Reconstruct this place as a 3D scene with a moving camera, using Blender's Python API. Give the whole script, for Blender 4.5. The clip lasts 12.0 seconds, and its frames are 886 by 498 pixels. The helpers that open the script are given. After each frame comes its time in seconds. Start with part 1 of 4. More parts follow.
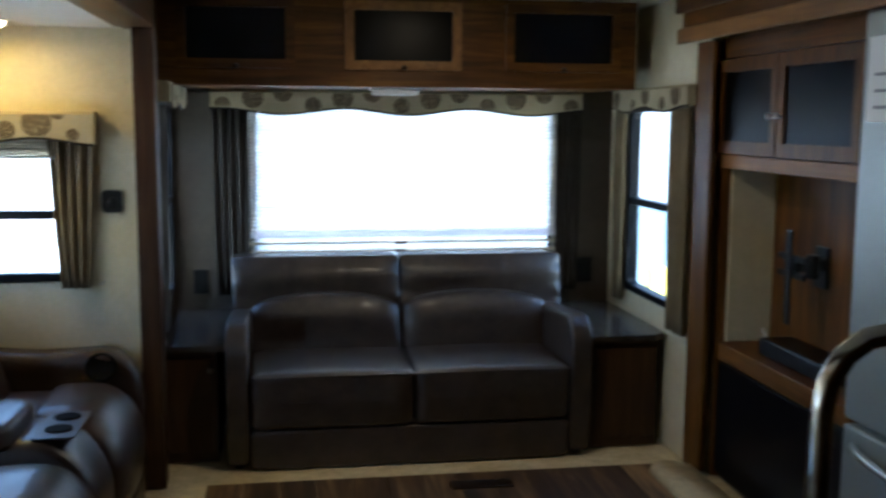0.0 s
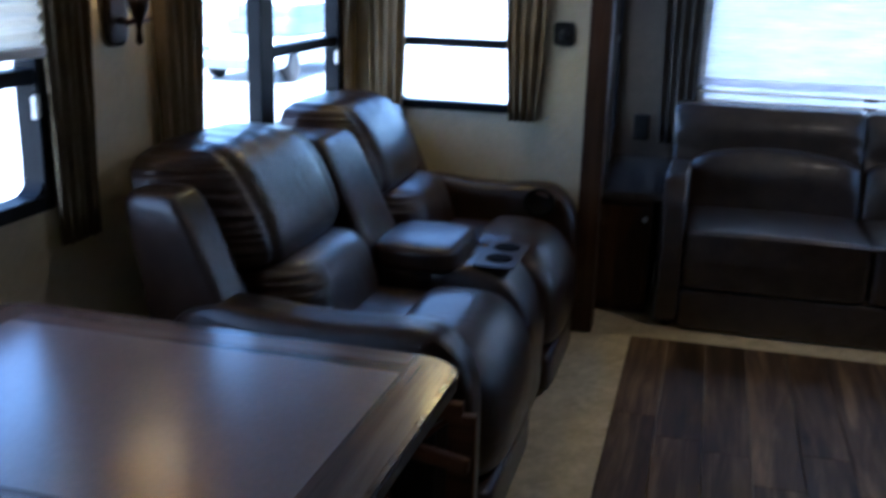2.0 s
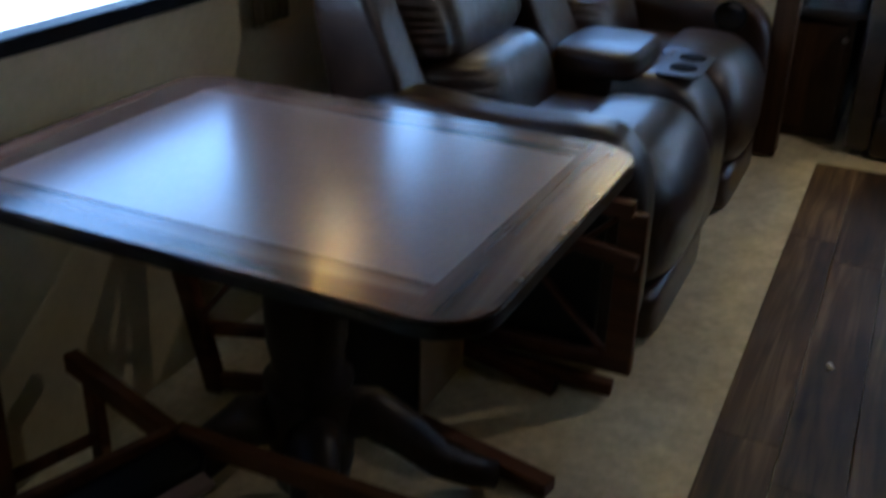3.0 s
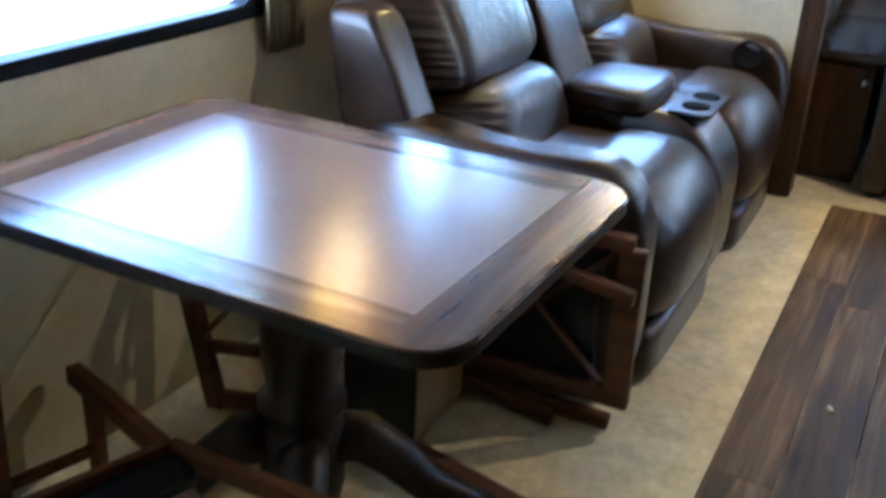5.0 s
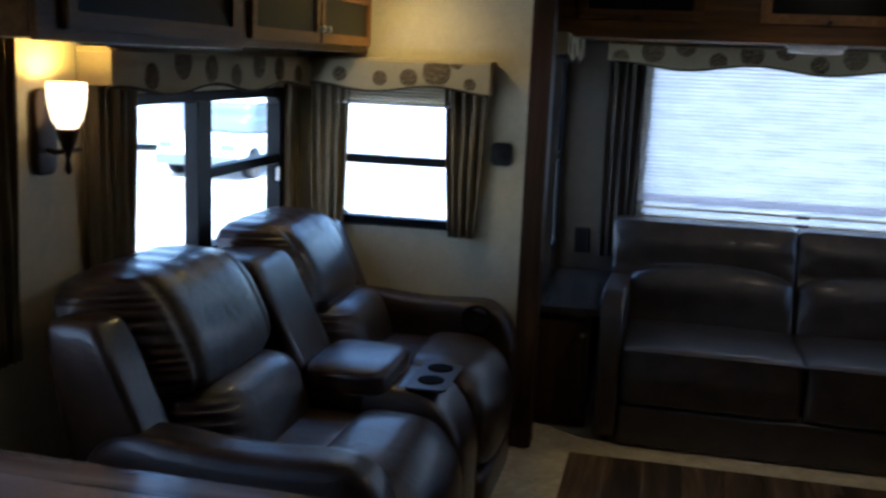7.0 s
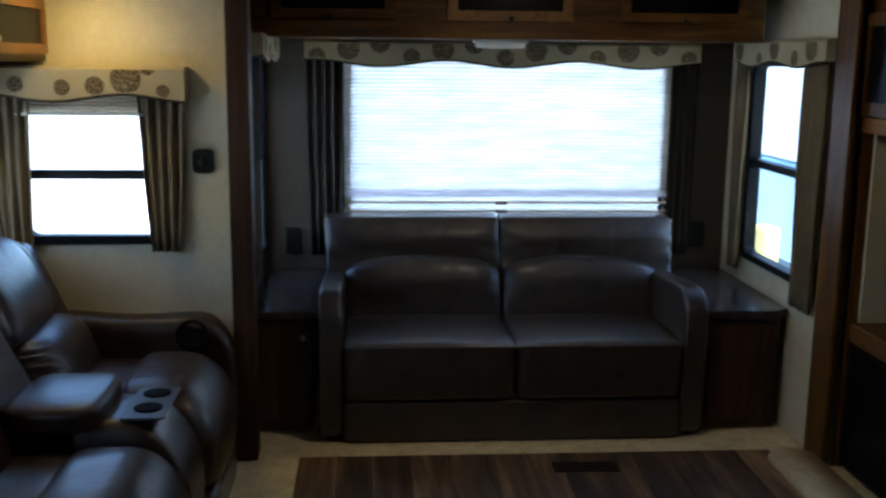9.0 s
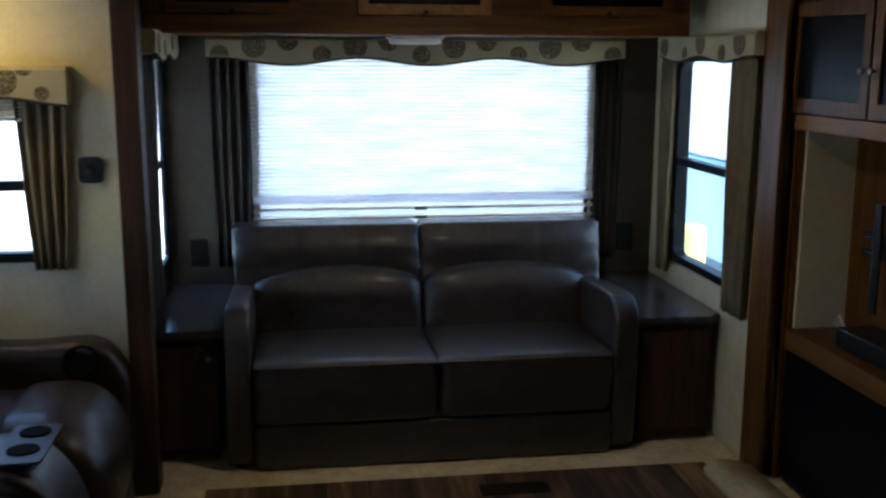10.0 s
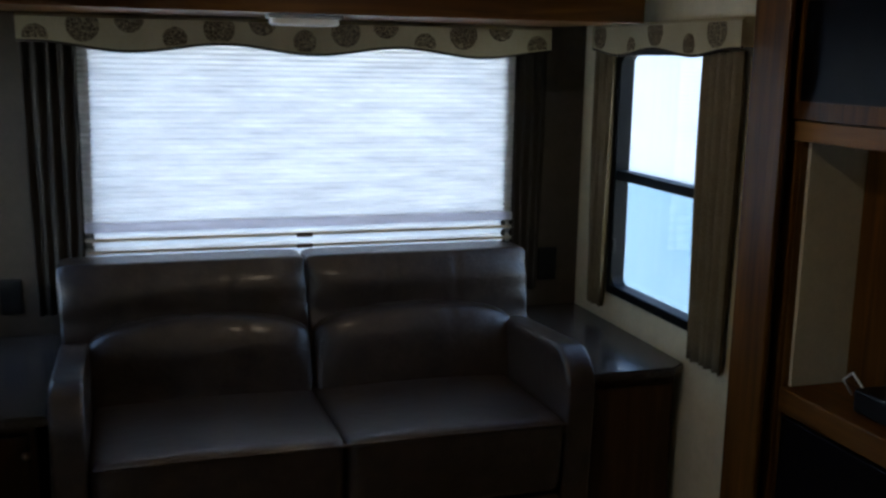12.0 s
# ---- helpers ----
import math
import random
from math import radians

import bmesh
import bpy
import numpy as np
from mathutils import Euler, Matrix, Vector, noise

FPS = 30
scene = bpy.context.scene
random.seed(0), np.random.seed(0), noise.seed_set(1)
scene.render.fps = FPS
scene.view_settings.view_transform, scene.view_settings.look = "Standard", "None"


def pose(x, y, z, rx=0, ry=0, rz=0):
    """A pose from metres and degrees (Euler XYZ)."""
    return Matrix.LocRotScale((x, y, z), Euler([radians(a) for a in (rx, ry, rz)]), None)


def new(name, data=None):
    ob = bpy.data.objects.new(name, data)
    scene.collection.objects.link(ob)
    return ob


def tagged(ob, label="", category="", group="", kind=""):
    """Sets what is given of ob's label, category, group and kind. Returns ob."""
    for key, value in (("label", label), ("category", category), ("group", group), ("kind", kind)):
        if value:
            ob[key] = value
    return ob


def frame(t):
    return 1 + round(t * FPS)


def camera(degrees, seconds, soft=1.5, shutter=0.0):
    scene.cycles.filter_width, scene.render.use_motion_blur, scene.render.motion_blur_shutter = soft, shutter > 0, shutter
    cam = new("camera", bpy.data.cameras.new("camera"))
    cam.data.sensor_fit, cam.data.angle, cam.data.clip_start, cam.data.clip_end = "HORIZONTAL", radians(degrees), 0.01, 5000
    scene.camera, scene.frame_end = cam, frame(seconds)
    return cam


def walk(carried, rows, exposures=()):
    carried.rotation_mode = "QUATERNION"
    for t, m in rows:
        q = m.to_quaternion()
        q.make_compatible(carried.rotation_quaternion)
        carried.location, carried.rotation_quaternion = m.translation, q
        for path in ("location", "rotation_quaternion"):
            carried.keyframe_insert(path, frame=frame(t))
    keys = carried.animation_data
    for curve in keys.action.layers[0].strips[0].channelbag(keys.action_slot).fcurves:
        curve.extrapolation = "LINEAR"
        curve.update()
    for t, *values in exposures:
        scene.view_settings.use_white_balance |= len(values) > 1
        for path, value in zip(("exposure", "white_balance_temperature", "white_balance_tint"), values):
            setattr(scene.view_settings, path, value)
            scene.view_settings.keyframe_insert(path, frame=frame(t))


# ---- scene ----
cam = camera(47.70, 12.0, soft=2.6, shutter=0.5)
PATH = [
    (0.0, pose(0.055, -0.196, 1.537, 82.70, -0.33, -8.97)),
    (0.5, pose(0.028, -0.146, 1.523, 81.98, -0.40, -2.80)),
    (1.0, pose(-0.021, -0.098, 1.515, 80.33, -0.60, 3.03)),
    (1.5, pose(-0.055, -0.040, 1.520, 77.49, -0.92, 9.02)),
    (2.0, pose(-0.065, 0.029, 1.461, 74.03, -1.52, 15.04)),
    (2.5, pose(-0.073, 0.000, 1.425, 69.16, -1.95, 20.52)),
    (3.0, pose(-0.063, -0.005, 1.374, 64.29, -1.28, 25.27)),
    (3.2, pose(-0.067, -0.016, 1.358, 62.65, -1.32, 26.43)),
    (4.8, pose(-0.010, -0.008, 1.376, 64.23, -2.36, 28.44)),
    (5.0, pose(0.002, -0.000, 1.395, 65.68, -2.56, 27.62)),
    (5.5, pose(0.022, 0.018, 1.431, 69.57, -2.76, 24.86)),
    (6.0, pose(0.052, 0.011, 1.480, 73.51, -2.84, 21.75)),
    (6.5, pose(0.041, 0.040, 1.515, 77.27, -2.47, 17.57)),
    (7.0, pose(0.029, 0.048, 1.564, 79.35, -2.32, 13.07)),
    (7.5, pose(0.047, 0.025, 1.581, 80.35, -1.73, 8.75)),
    (7.7, pose(0.037, 0.058, 1.567, 80.57, -1.45, 7.07)),
    (9.3, pose(0.013, 0.124, 1.612, 79.00, -0.42, -5.65)),
    (9.5, pose(0.050, 0.198, 1.608, 78.99, -0.24, -6.41)),
    (10.0, pose(0.083, 0.365, 1.595, 79.24, -0.19, -8.28)),
    (10.5, pose(0.027, 0.601, 1.594, 79.52, -0.53, -11.02)),
    (11.0, pose(-0.016, 0.859, 1.595, 79.52, -0.90, -13.63)),
    (11.5, pose(-0.031, 1.106, 1.584, 79.46, -1.24, -15.89)),
    (12.0, pose(0.014, 1.339, 1.564, 79.18, -1.05, -17.66)),
]
walk(cam, PATH, [(0.0, 3.45, 5400, 10), (1.0, 2.85, 5100, 16), (2.0, 2.9, 4800, 17), (2.5, 2.75, 4750, 14), (3.2, 3.9, 5200, 12), (4.8, 5.3, 5250, 13), (5.5, 4.95, 5100, 14), (6.5, 3.6, 4800, 15), (7.5, 1.88, 5500, 14), (9.5, 3.05, 5350, 11), (10.5, 2.5, 5500, 13), (11.0, 2.35, 5650, 14), (12.0, 2.3, 5850, 14)])
SKY_STRENGTH = 0.15
SHADE_W = 0.36
SCONCE_W = 0.8
PUCK_W = 0.28
FILL_W = 0.62

# ---- light ----
world = bpy.data.worlds.new("world")
scene.world = world
world.use_nodes = True
wn = world.node_tree
sky = wn.nodes.new("ShaderNodeTexSky")
sky.sky_type = "NISHITA"
sky.sun_disc = False
sky.sun_elevation = radians(48)
sky.sun_rotation = radians(176)
sky.air_density = 1.0
sky.dust_density = 2.0
wn.nodes["Background"].inputs[1].default_value = SKY_STRENGTH
wn.links.new(sky.outputs[0], wn.nodes["Background"].inputs[0])

sun = new("sun", bpy.data.lights.new("sun", "SUN"))
sun.data.energy = 4.5
sun.data.angle = radians(0.6)
sun.data.color = (1.0, 0.95, 0.88)
sun.matrix_world = pose(0, 0, 12, 42, 0, 4)


def area_lamp(name, m, w, h, energy, color):
    d = bpy.data.lights.new(name, "AREA")
    d.shape, d.size, d.size_y, d.energy, d.color = "RECTANGLE", w, h, energy, color
    ob = new(name, d)
    ob.matrix_world = m
    return ob


def point_lamp(name, at, energy, color, radius=0.03):
    d = bpy.data.lights.new(name, "POINT")
    d.energy, d.color, d.shadow_soft_size = energy, color, radius
    ob = new(name, d)
    ob.location = at
    return ob


# daylight on the back of the closed shade of the rear window
area_lamp("shade_daylight", pose(0.69, 5.42, 1.22, 90, 0, 180), 1.6, 0.95, SHADE_W, (1.0, 0.98, 0.95))
XL0 = -1.54
WARM = (1.0, 0.64, 0.11)
point_lamp("sconce_bulb", (XL0 + 0.078, 2.312, 1.44), SCONCE_W, WARM, 0.03)
SLIDE_SPOT = (-1.03, 3.80)
area_lamp("puck_lamp", pose(SLIDE_SPOT[0], SLIDE_SPOT[1], 1.860), 0.1, 0.1, PUCK_W, WARM)

# added overhead lamp, out of view, placed to brighten the sofa and floor
FILL_SPOTS = ((0.75, 3.4),)
for cx, cy in FILL_SPOTS:
    area_lamp("fill_lamp", pose(cx, cy, 2.078), 0.09, 0.09, FILL_W, (1.0, 0.76, 0.46))

# ---- materials ----


def material(name, base, rough=0.6, metal=0.0, spec=0.5):
    m = bpy.data.materials.new(name)
    m.use_nodes = True
    b = m.node_tree.nodes["Principled BSDF"]
    b.inputs["Base Color"].default_value = (*base, 1)
    b.inputs["Roughness"].default_value = rough
    b.inputs["Metallic"].default_value = metal
    b.inputs["Specular IOR Level"].default_value = spec
    return m, m.node_tree, b


def node(t, kind, **inputs):
    n = t.nodes.new(kind)
    for k, v in inputs.items():
        n.inputs[k.replace("_", " ")].default_value = v
    return n


def coords(t, scale, obj_random=False):
    tc = t.nodes.new("ShaderNodeTexCoord")
    mp = node(t, "ShaderNodeMapping", Scale=scale)
    t.links.new(tc.outputs["Object"], mp.inputs["Vector"])
    if obj_random:
        oi = t.nodes.new("ShaderNodeObjectInfo")
        mul = t.nodes.new("ShaderNodeMath")
        mul.operation = "MULTIPLY"
        mul.inputs[1].default_value = 37.0
        t.links.new(oi.outputs["Random"], mul.inputs[0])
        cmb = t.nodes.new("ShaderNodeCombineXYZ")
        for i in range(3):
            t.links.new(mul.outputs[0], cmb.inputs[i])
        t.links.new(cmb.outputs[0], mp.inputs["Location"])
    return mp.outputs[0]


def ramp(t, fac, stops):
    r = t.nodes.new("ShaderNodeValToRGB")
    els = r.color_ramp.elements
    els[0].position, els[0].color = stops[0][0], (*stops[0][1], 1)
    els[1].position, els[1].color = stops[-1][0], (*stops[-1][1], 1)
    for p, c in stops[1:-1]:
        e = els.new(p)
        e.color = (*c, 1)
    t.links.new(fac, r.inputs[0])
    return r.outputs[0]


def mixed(t, fac, a, b, mode="MIX"):
    m = t.nodes.new("ShaderNodeMix")
    m.data_type, m.blend_type = "RGBA", mode
    if isinstance(fac, float):
        m.inputs[0].default_value = fac
    else:
        t.links.new(fac, m.inputs[0])
    for s, i in ((a, 6), (b, 7)):
        if isinstance(s, tuple):
            m.inputs[i].default_value = (*s, 1)
        else:
            t.links.new(s, m.inputs[i])
    return m.outputs[2]


def noise_tex(t, vec, scale, detail=4.0, rough=0.55, distortion=0.0):
    n = node(t, "ShaderNodeTexNoise", Scale=scale, Detail=detail, Roughness=rough, Distortion=distortion)
    t.links.new(vec, n.inputs["Vector"])
    return n.outputs[0]


def bumped(t, b, height, strength=0.2, distance=0.01):
    n = node(t, "ShaderNodeBump", Strength=strength, Distance=distance)
    t.links.new(height, n.inputs["Height"])
    t.links.new(n.outputs[0], b.inputs["Normal"])


def wood_material(name, dark, mid, light, axis=2, rough=0.38, fine=1.0):
    m, t, b = material(name, mid, rough, spec=0.25)
    s = [26.0 * fine] * 3
    s[axis] = 1.6 * fine
    v = coords(t, tuple(s), True)
    grain = noise_tex(t, v, 1.0, 6.0, 0.62, 0.6)
    col = ramp(t, grain, [(0.28, dark), (0.5, mid), (0.72, light)])
    big = noise_tex(t, coords(t, (3, 3, 3), True), 1.0, 2.0)
    col = mixed(t, 1.0, col, ramp(t, big, [(0.3, (0.72, 0.70, 0.68)), (0.7, (1.0, 1.0, 1.0))]), "MULTIPLY")
    t.links.new(col, b.inputs["Base Color"])
    rr = t.nodes.new("ShaderNodeMapRange")
    rr.inputs[3].default_value, rr.inputs[4].default_value = rough - 0.08, rough + 0.12
    t.links.new(grain, rr.inputs[0])
    t.links.new(rr.outputs[0], b.inputs["Roughness"])
    bumped(t, b, grain, 0.12, 0.004)
    return m


def leather_material(name, base, light, rough=0.36, spec=0.5):
    m, t, b = material(name, base, rough, spec=spec)
    v = coords(t, (1, 1, 1))
    pebble = node(t, "ShaderNodeTexVoronoi", Scale=260.0)
    t.links.new(v, pebble.inputs["Vector"])
    cloud = noise_tex(t, v, 9.0, 7.0, 0.68)
    t.links.new(ramp(t, cloud, [(0.3, base), (0.72, light)]), b.inputs["Base Color"])
    wrinkle = noise_tex(t, v, 22.0, 4.0, 0.6, 0.8)
    add = t.nodes.new("ShaderNodeMath")
    add.operation = "MULTIPLY_ADD"
    add.inputs[1].default_value = 0.25
    t.links.new(pebble.outputs["Distance"], add.inputs[0])
    t.links.new(wrinkle, add.inputs[2])
    bumped(t, b, add.outputs[0], 0.42, 0.009)
    rr = t.nodes.new("ShaderNodeMapRange")
    rr.inputs[3].default_value, rr.inputs[4].default_value = rough - 0.07, rough + 0.12
    t.links.new(cloud, rr.inputs[0])
    t.links.new(rr.outputs[0], b.inputs["Roughness"])
    return m


def mottled(name, a, c, scale=9.0, rough=0.7, bump=0.1, fine=90.0, spec=0.4):
    m, t, b = material(name, a, rough, spec=spec)
    v = coords(t, (1, 1, 1))
    n1 = noise_tex(t, v, scale, 6.0, 0.65)
    n2 = noise_tex(t, v, fine, 3.0, 0.6)
    col = mixed(t, 0.35, ramp(t, n1, [(0.32, a), (0.68, c)]), ramp(t, n2, [(0.35, a), (0.65, c)]))
    t.links.new(col, b.inputs["Base Color"])
    bumped(t, b, n2, bump, 0.003)
    return m


def fabric(name, a, c, rough=0.9):
    m, t, b = material(name, a, rough, spec=0.15)
    v = coords(t, (1, 1, 1))
    weave = noise_tex(t, coords(t, (380, 380, 120)), 1.0, 2.0)
    big = noise_tex(t, v, 6.0, 3.0)
    col = mixed(t, 0.5, ramp(t, weave, [(0.3, a), (0.7, c)]), ramp(t, big, [(0.3, a), (0.7, c)]))
    t.links.new(col, b.inputs["Base Color"])
    bumped(t, b, weave, 0.15, 0.002)
    return m


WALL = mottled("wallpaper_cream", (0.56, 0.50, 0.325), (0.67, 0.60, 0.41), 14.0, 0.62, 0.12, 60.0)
# taupe paper with the dimness of the rear corner painted into its colour
WALL_SHADED = mottled("wallpaper_shaded_taupe", (0.056, 0.043, 0.030), (0.078, 0.061, 0.043), 14.0, 0.65, 0.12, 60.0)
CEILING = mottled("ceiling_white", (0.66, 0.63, 0.56), (0.72, 0.70, 0.63), 8.0, 0.7, 0.05)
CREAM_FLOOR = mottled("cream_vinyl", (0.46, 0.375, 0.20), (0.78, 0.67, 0.42), 11.0, 0.5, 0.15, 38.0)
CHERRY = wood_material("cherry_wood", (0.038, 0.0145, 0.0024), (0.108, 0.042, 0.0058), (0.195, 0.082, 0.0125), 2, 0.40)
CHERRY_X = wood_material("cherry_wood_across", (0.038, 0.0145, 0.0024), (0.108, 0.042, 0.0058), (0.195, 0.082, 0.0125), 0, 0.40)
CHERRY_Y = wood_material("cherry_wood_along", (0.038, 0.0145, 0.0024), (0.108, 0.042, 0.0058), (0.195, 0.082, 0.0125), 1, 0.40)
CHERRY_DARK = wood_material("dark_cherry_wood", (0.024, 0.010, 0.004), (0.052, 0.022, 0.008), (0.088, 0.040, 0.015), 2, 0.40)
OAK_EDGE = wood_material("honey_wood", (0.14, 0.062, 0.016), (0.23, 0.105, 0.028), (0.31, 0.155, 0.046), 1, 0.42)


def polished_wood(name, axis):
    m = wood_material(name, (0.050, 0.023, 0.013), (0.135, 0.070, 0.042), (0.30, 0.185, 0.125), axis, 0.26, 0.5)
    for n in m.node_tree.nodes:
        if n.bl_idname == "ShaderNodeBump":
            n.inputs["Strength"].default_value = 0.02
    m.node_tree.links.remove(m.node_tree.nodes["Principled BSDF"].inputs["Roughness"].links[0])
    return m


TABLE_WOOD = polished_wood("table_border_wood", 0)
TABLE_END_WOOD = polished_wood("table_end_wood", 1)
TABLE_DARK = wood_material("table_dark_wood", (0.014, 0.009, 0.007), (0.026, 0.016, 0.012), (0.045, 0.028, 0.02), 2, 0.35)
CHAIR_WOOD = wood_material("chair_red_wood", (0.050, 0.016, 0.006), (0.110, 0.037, 0.012), (0.155, 0.056, 0.020), 0, 0.46)
PLANK = wood_material("plank_vinyl", (0.032, 0.019, 0.009), (0.110, 0.070, 0.034), (0.290, 0.198, 0.105), 1, 0.55, 0.8)
PLANK.node_tree.nodes["Principled BSDF"].inputs["Specular IOR Level"].default_value = 0.3
_pt = PLANK.node_tree
_pb = _pt.nodes["Principled BSDF"]
_old = _pb.inputs["Base Color"].links[0].from_socket
_knot = node(_pt, "ShaderNodeTexVoronoi", Scale=1.0)
_pt.links.new(coords(_pt, (7.0, 1.7, 1.0), True), _knot.inputs["Vector"])
_wide = noise_tex(_pt, coords(_pt, (9.0, 0.9, 1.0), True), 1.0, 3.0, 0.5, 1.5)
_c1 = mixed(_pt, 1.0, _old, ramp(_pt, _knot.outputs["Distance"], [(0.03, (0.35, 0.30, 0.27)), (0.14, (1.0, 1.0, 1.0))]), "MULTIPLY")
_c2 = mixed(_pt, 1.0, _c1, ramp(_pt, _wide, [(0.35, (0.55, 0.52, 0.50)), (0.62, (1.25, 1.22, 1.18))]), "MULTIPLY")
_oi = _pt.nodes.new("ShaderNodeObjectInfo")
_c3 = mixed(_pt, 1.0, _c2, ramp(_pt, _oi.outputs["Random"], [(0.0, (0.75, 0.73, 0.70)), (1.0, (1.15, 1.12, 1.08))]), "MULTIPLY")
_pt.links.new(_c3, _pb.inputs["Base Color"])
LEATHER = leather_material("brown_leather", (0.0145, 0.0066, 0.0036), (0.042, 0.0205, 0.0115), 0.30, 0.34)
SOFA_LEATHER = leather_material("grey_brown_leather", (0.017, 0.0108, 0.0070), (0.056, 0.0370, 0.0240), 0.33, 0.55)
INLAY = mottled("table_inlay", (0.225, 0.128, 0.084), (0.315, 0.190, 0.132), 5.0, 0.30, 0.01)


def coated(m, weight, rough):
    p = m.node_tree.nodes["Principled BSDF"]
    p.inputs["Coat Weight"].default_value = weight
    p.inputs["Coat Roughness"].default_value = rough


coated(INLAY, 1.0, 0.22)
coated(TABLE_WOOD, 0.6, 0.17)
coated(TABLE_END_WOOD, 0.6, 0.17)
coated(LEATHER, 0.32, 0.17)
coated(SOFA_LEATHER, 0.25, 0.20)
STONE_TOP = mottled("dark_stone_laminate", (0.018, 0.016, 0.015), (0.075, 0.065, 0.055), 22.0, 0.2, 0.02, 70.0, 0.5)
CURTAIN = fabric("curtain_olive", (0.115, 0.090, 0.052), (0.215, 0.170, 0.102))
# darker curtain cloth: the backlit shade of the rear end is in its colour
CURTAIN_SHADED = fabric("curtain_shaded", (0.034, 0.028, 0.022), (0.058, 0.049, 0.039))
VALANCE = fabric("valance_linen", (0.29, 0.245, 0.14), (0.40, 0.34, 0.215))
DOT = fabric("valance_dots", (0.09, 0.065, 0.035), (0.17, 0.13, 0.075))
_dt = DOT.node_tree
_vor = node(_dt, "ShaderNodeTexVoronoi", Scale=75.0)
_vor.feature = "DISTANCE_TO_EDGE"
_dt.links.new(coords(_dt, (1, 1, 1)), _vor.inputs["Vector"])
_dt.links.new(ramp(_dt, _vor.outputs["Distance"], [(0.03, (0.26, 0.21, 0.12)), (0.09, (0.065, 0.046, 0.024))]), _dt.nodes["Principled BSDF"].inputs["Base Color"])
PIPING = fabric("valance_piping", (0.02, 0.014, 0.01), (0.04, 0.03, 0.022))
BLACK = material("black_plastic", (0.007, 0.007, 0.0075), 0.42, 0.0, 0.3)[0]
CUP_BLACK = material("cup_well_black", (0.004, 0.004, 0.004), 0.7, 0.0, 0.04)[0]
FRAME_BLACK = material("black_aluminium", (0.004, 0.005, 0.0065), 0.5, 0.0, 0.12)[0]
WHITE = material("white_plastic", (0.75, 0.75, 0.72), 0.4)[0]
PAPER = material("white_paper", (0.8, 0.8, 0.78), 0.8)[0]
PAPER_INK = material("grey_ink", (0.3, 0.3, 0.32), 0.8)[0]
LATCH_BROWN = material("brown_plastic", (0.14, 0.085, 0.055), 0.5)[0]
BRONZE = material("oiled_bronze", (0.035, 0.022, 0.014), 0.35, 0.8)[0]
CHROME = material("polished_metal", (0.55, 0.50, 0.42), 0.16, 1.0)[0]
NICKEL = material("satin_nickel", (0.55, 0.53, 0.5), 0.3, 1.0)[0]
STEEL = mottled("stainless_steel", (0.30, 0.32, 0.31), (0.35, 0.37, 0.355), 3.0, 0.42, 0.02)
TABLE_EDGE = material("table_edge_black", (0.010, 0.008, 0.008), 0.35)[0]
TRAY = material("cup_tray_plastic", (0.040, 0.033, 0.031), 0.42, 0.0, 0.35)[0]
STEEL.node_tree.nodes["Principled BSDF"].inputs["Metallic"].default_value = 0.7
DARK_GLASS = material("smoked_glass", (0.004, 0.004, 0.005), 0.30, 0.0, 0.10)[0]
KRAFT = mottled("kraft_board", (0.30, 0.21, 0.12), (0.36, 0.26, 0.16), 12.0, 0.8, 0.05)
GRAVEL = mottled("pale_gravel", (0.42, 0.42, 0.41), (0.56, 0.56, 0.55), 3.0, 0.9, 0.3, 40.0)
TRAILER = mottled("pale_fibreglass", (0.40, 0.45, 0.50), (0.46, 0.51, 0.55), 2.0, 0.35, 0.02)
TRAILER_WHITE = mottled("white_siding", (0.47, 0.50, 0.52), (0.53, 0.56, 0.575), 2.0, 0.4, 0.02)
CAR_WHITE = material("white_car_paint", (0.75, 0.78, 0.8), 0.3)[0]
CAR_GLASS = material("blue_green_car_glass", (0.10, 0.13, 0.14), 0.25)[0]
TRAILER_BLUE = mottled("pale_blue_siding", (0.15, 0.27, 0.34), (0.19, 0.31, 0.385), 2.0, 0.4, 0.02)
YELLOW = material("yellow_plastic", (0.42, 0.36, 0.06), 0.5)[0]


def glass_material():
    m = bpy.data.materials.new("window_glass")
    m.use_nodes = True
    t = m.node_tree
    t.nodes.clear()
    out = t.nodes.new("ShaderNodeOutputMaterial")
    tr = node(t, "ShaderNodeBsdfTransparent", Color=(0.93, 0.97, 0.97, 1))
    gl = node(t, "ShaderNodeBsdfGlossy", Roughness=0.02)
    mx = t.nodes.new("ShaderNodeMixShader")
    mx.inputs[0].default_value = 0.06
    t.links.new(tr.outputs[0], mx.inputs[1])
    t.links.new(gl.outputs[0], mx.inputs[2])
    t.links.new(mx.outputs[0], out.inputs[0])
    return m


def shade_material(name, color, trans):
    m = bpy.data.materials.new(name)
    m.use_nodes = True
    t = m.node_tree
    t.nodes.clear()
    out = t.nodes.new("ShaderNodeOutputMaterial")
    v = coords(t, (4.0, 4.0, 26))
    streak = noise_tex(t, v, 1.0, 4.0, 0.6)
    col = ramp(t, streak, [(0.3, tuple(c * 0.74 for c in color)), (0.65, color)])
    df = node(t, "ShaderNodeBsdfDiffuse")
    tl = node(t, "ShaderNodeBsdfTranslucent")
    t.links.new(col, df.inputs[0])
    t.links.new(col, tl.inputs[0])
    mx = t.nodes.new("ShaderNodeMixShader")
    mx.inputs[0].default_value = trans
    t.links.new(df.outputs[0], mx.inputs[1])
    t.links.new(tl.outputs[0], mx.inputs[2])
    t.links.new(mx.outputs[0], out.inputs[0])
    return m


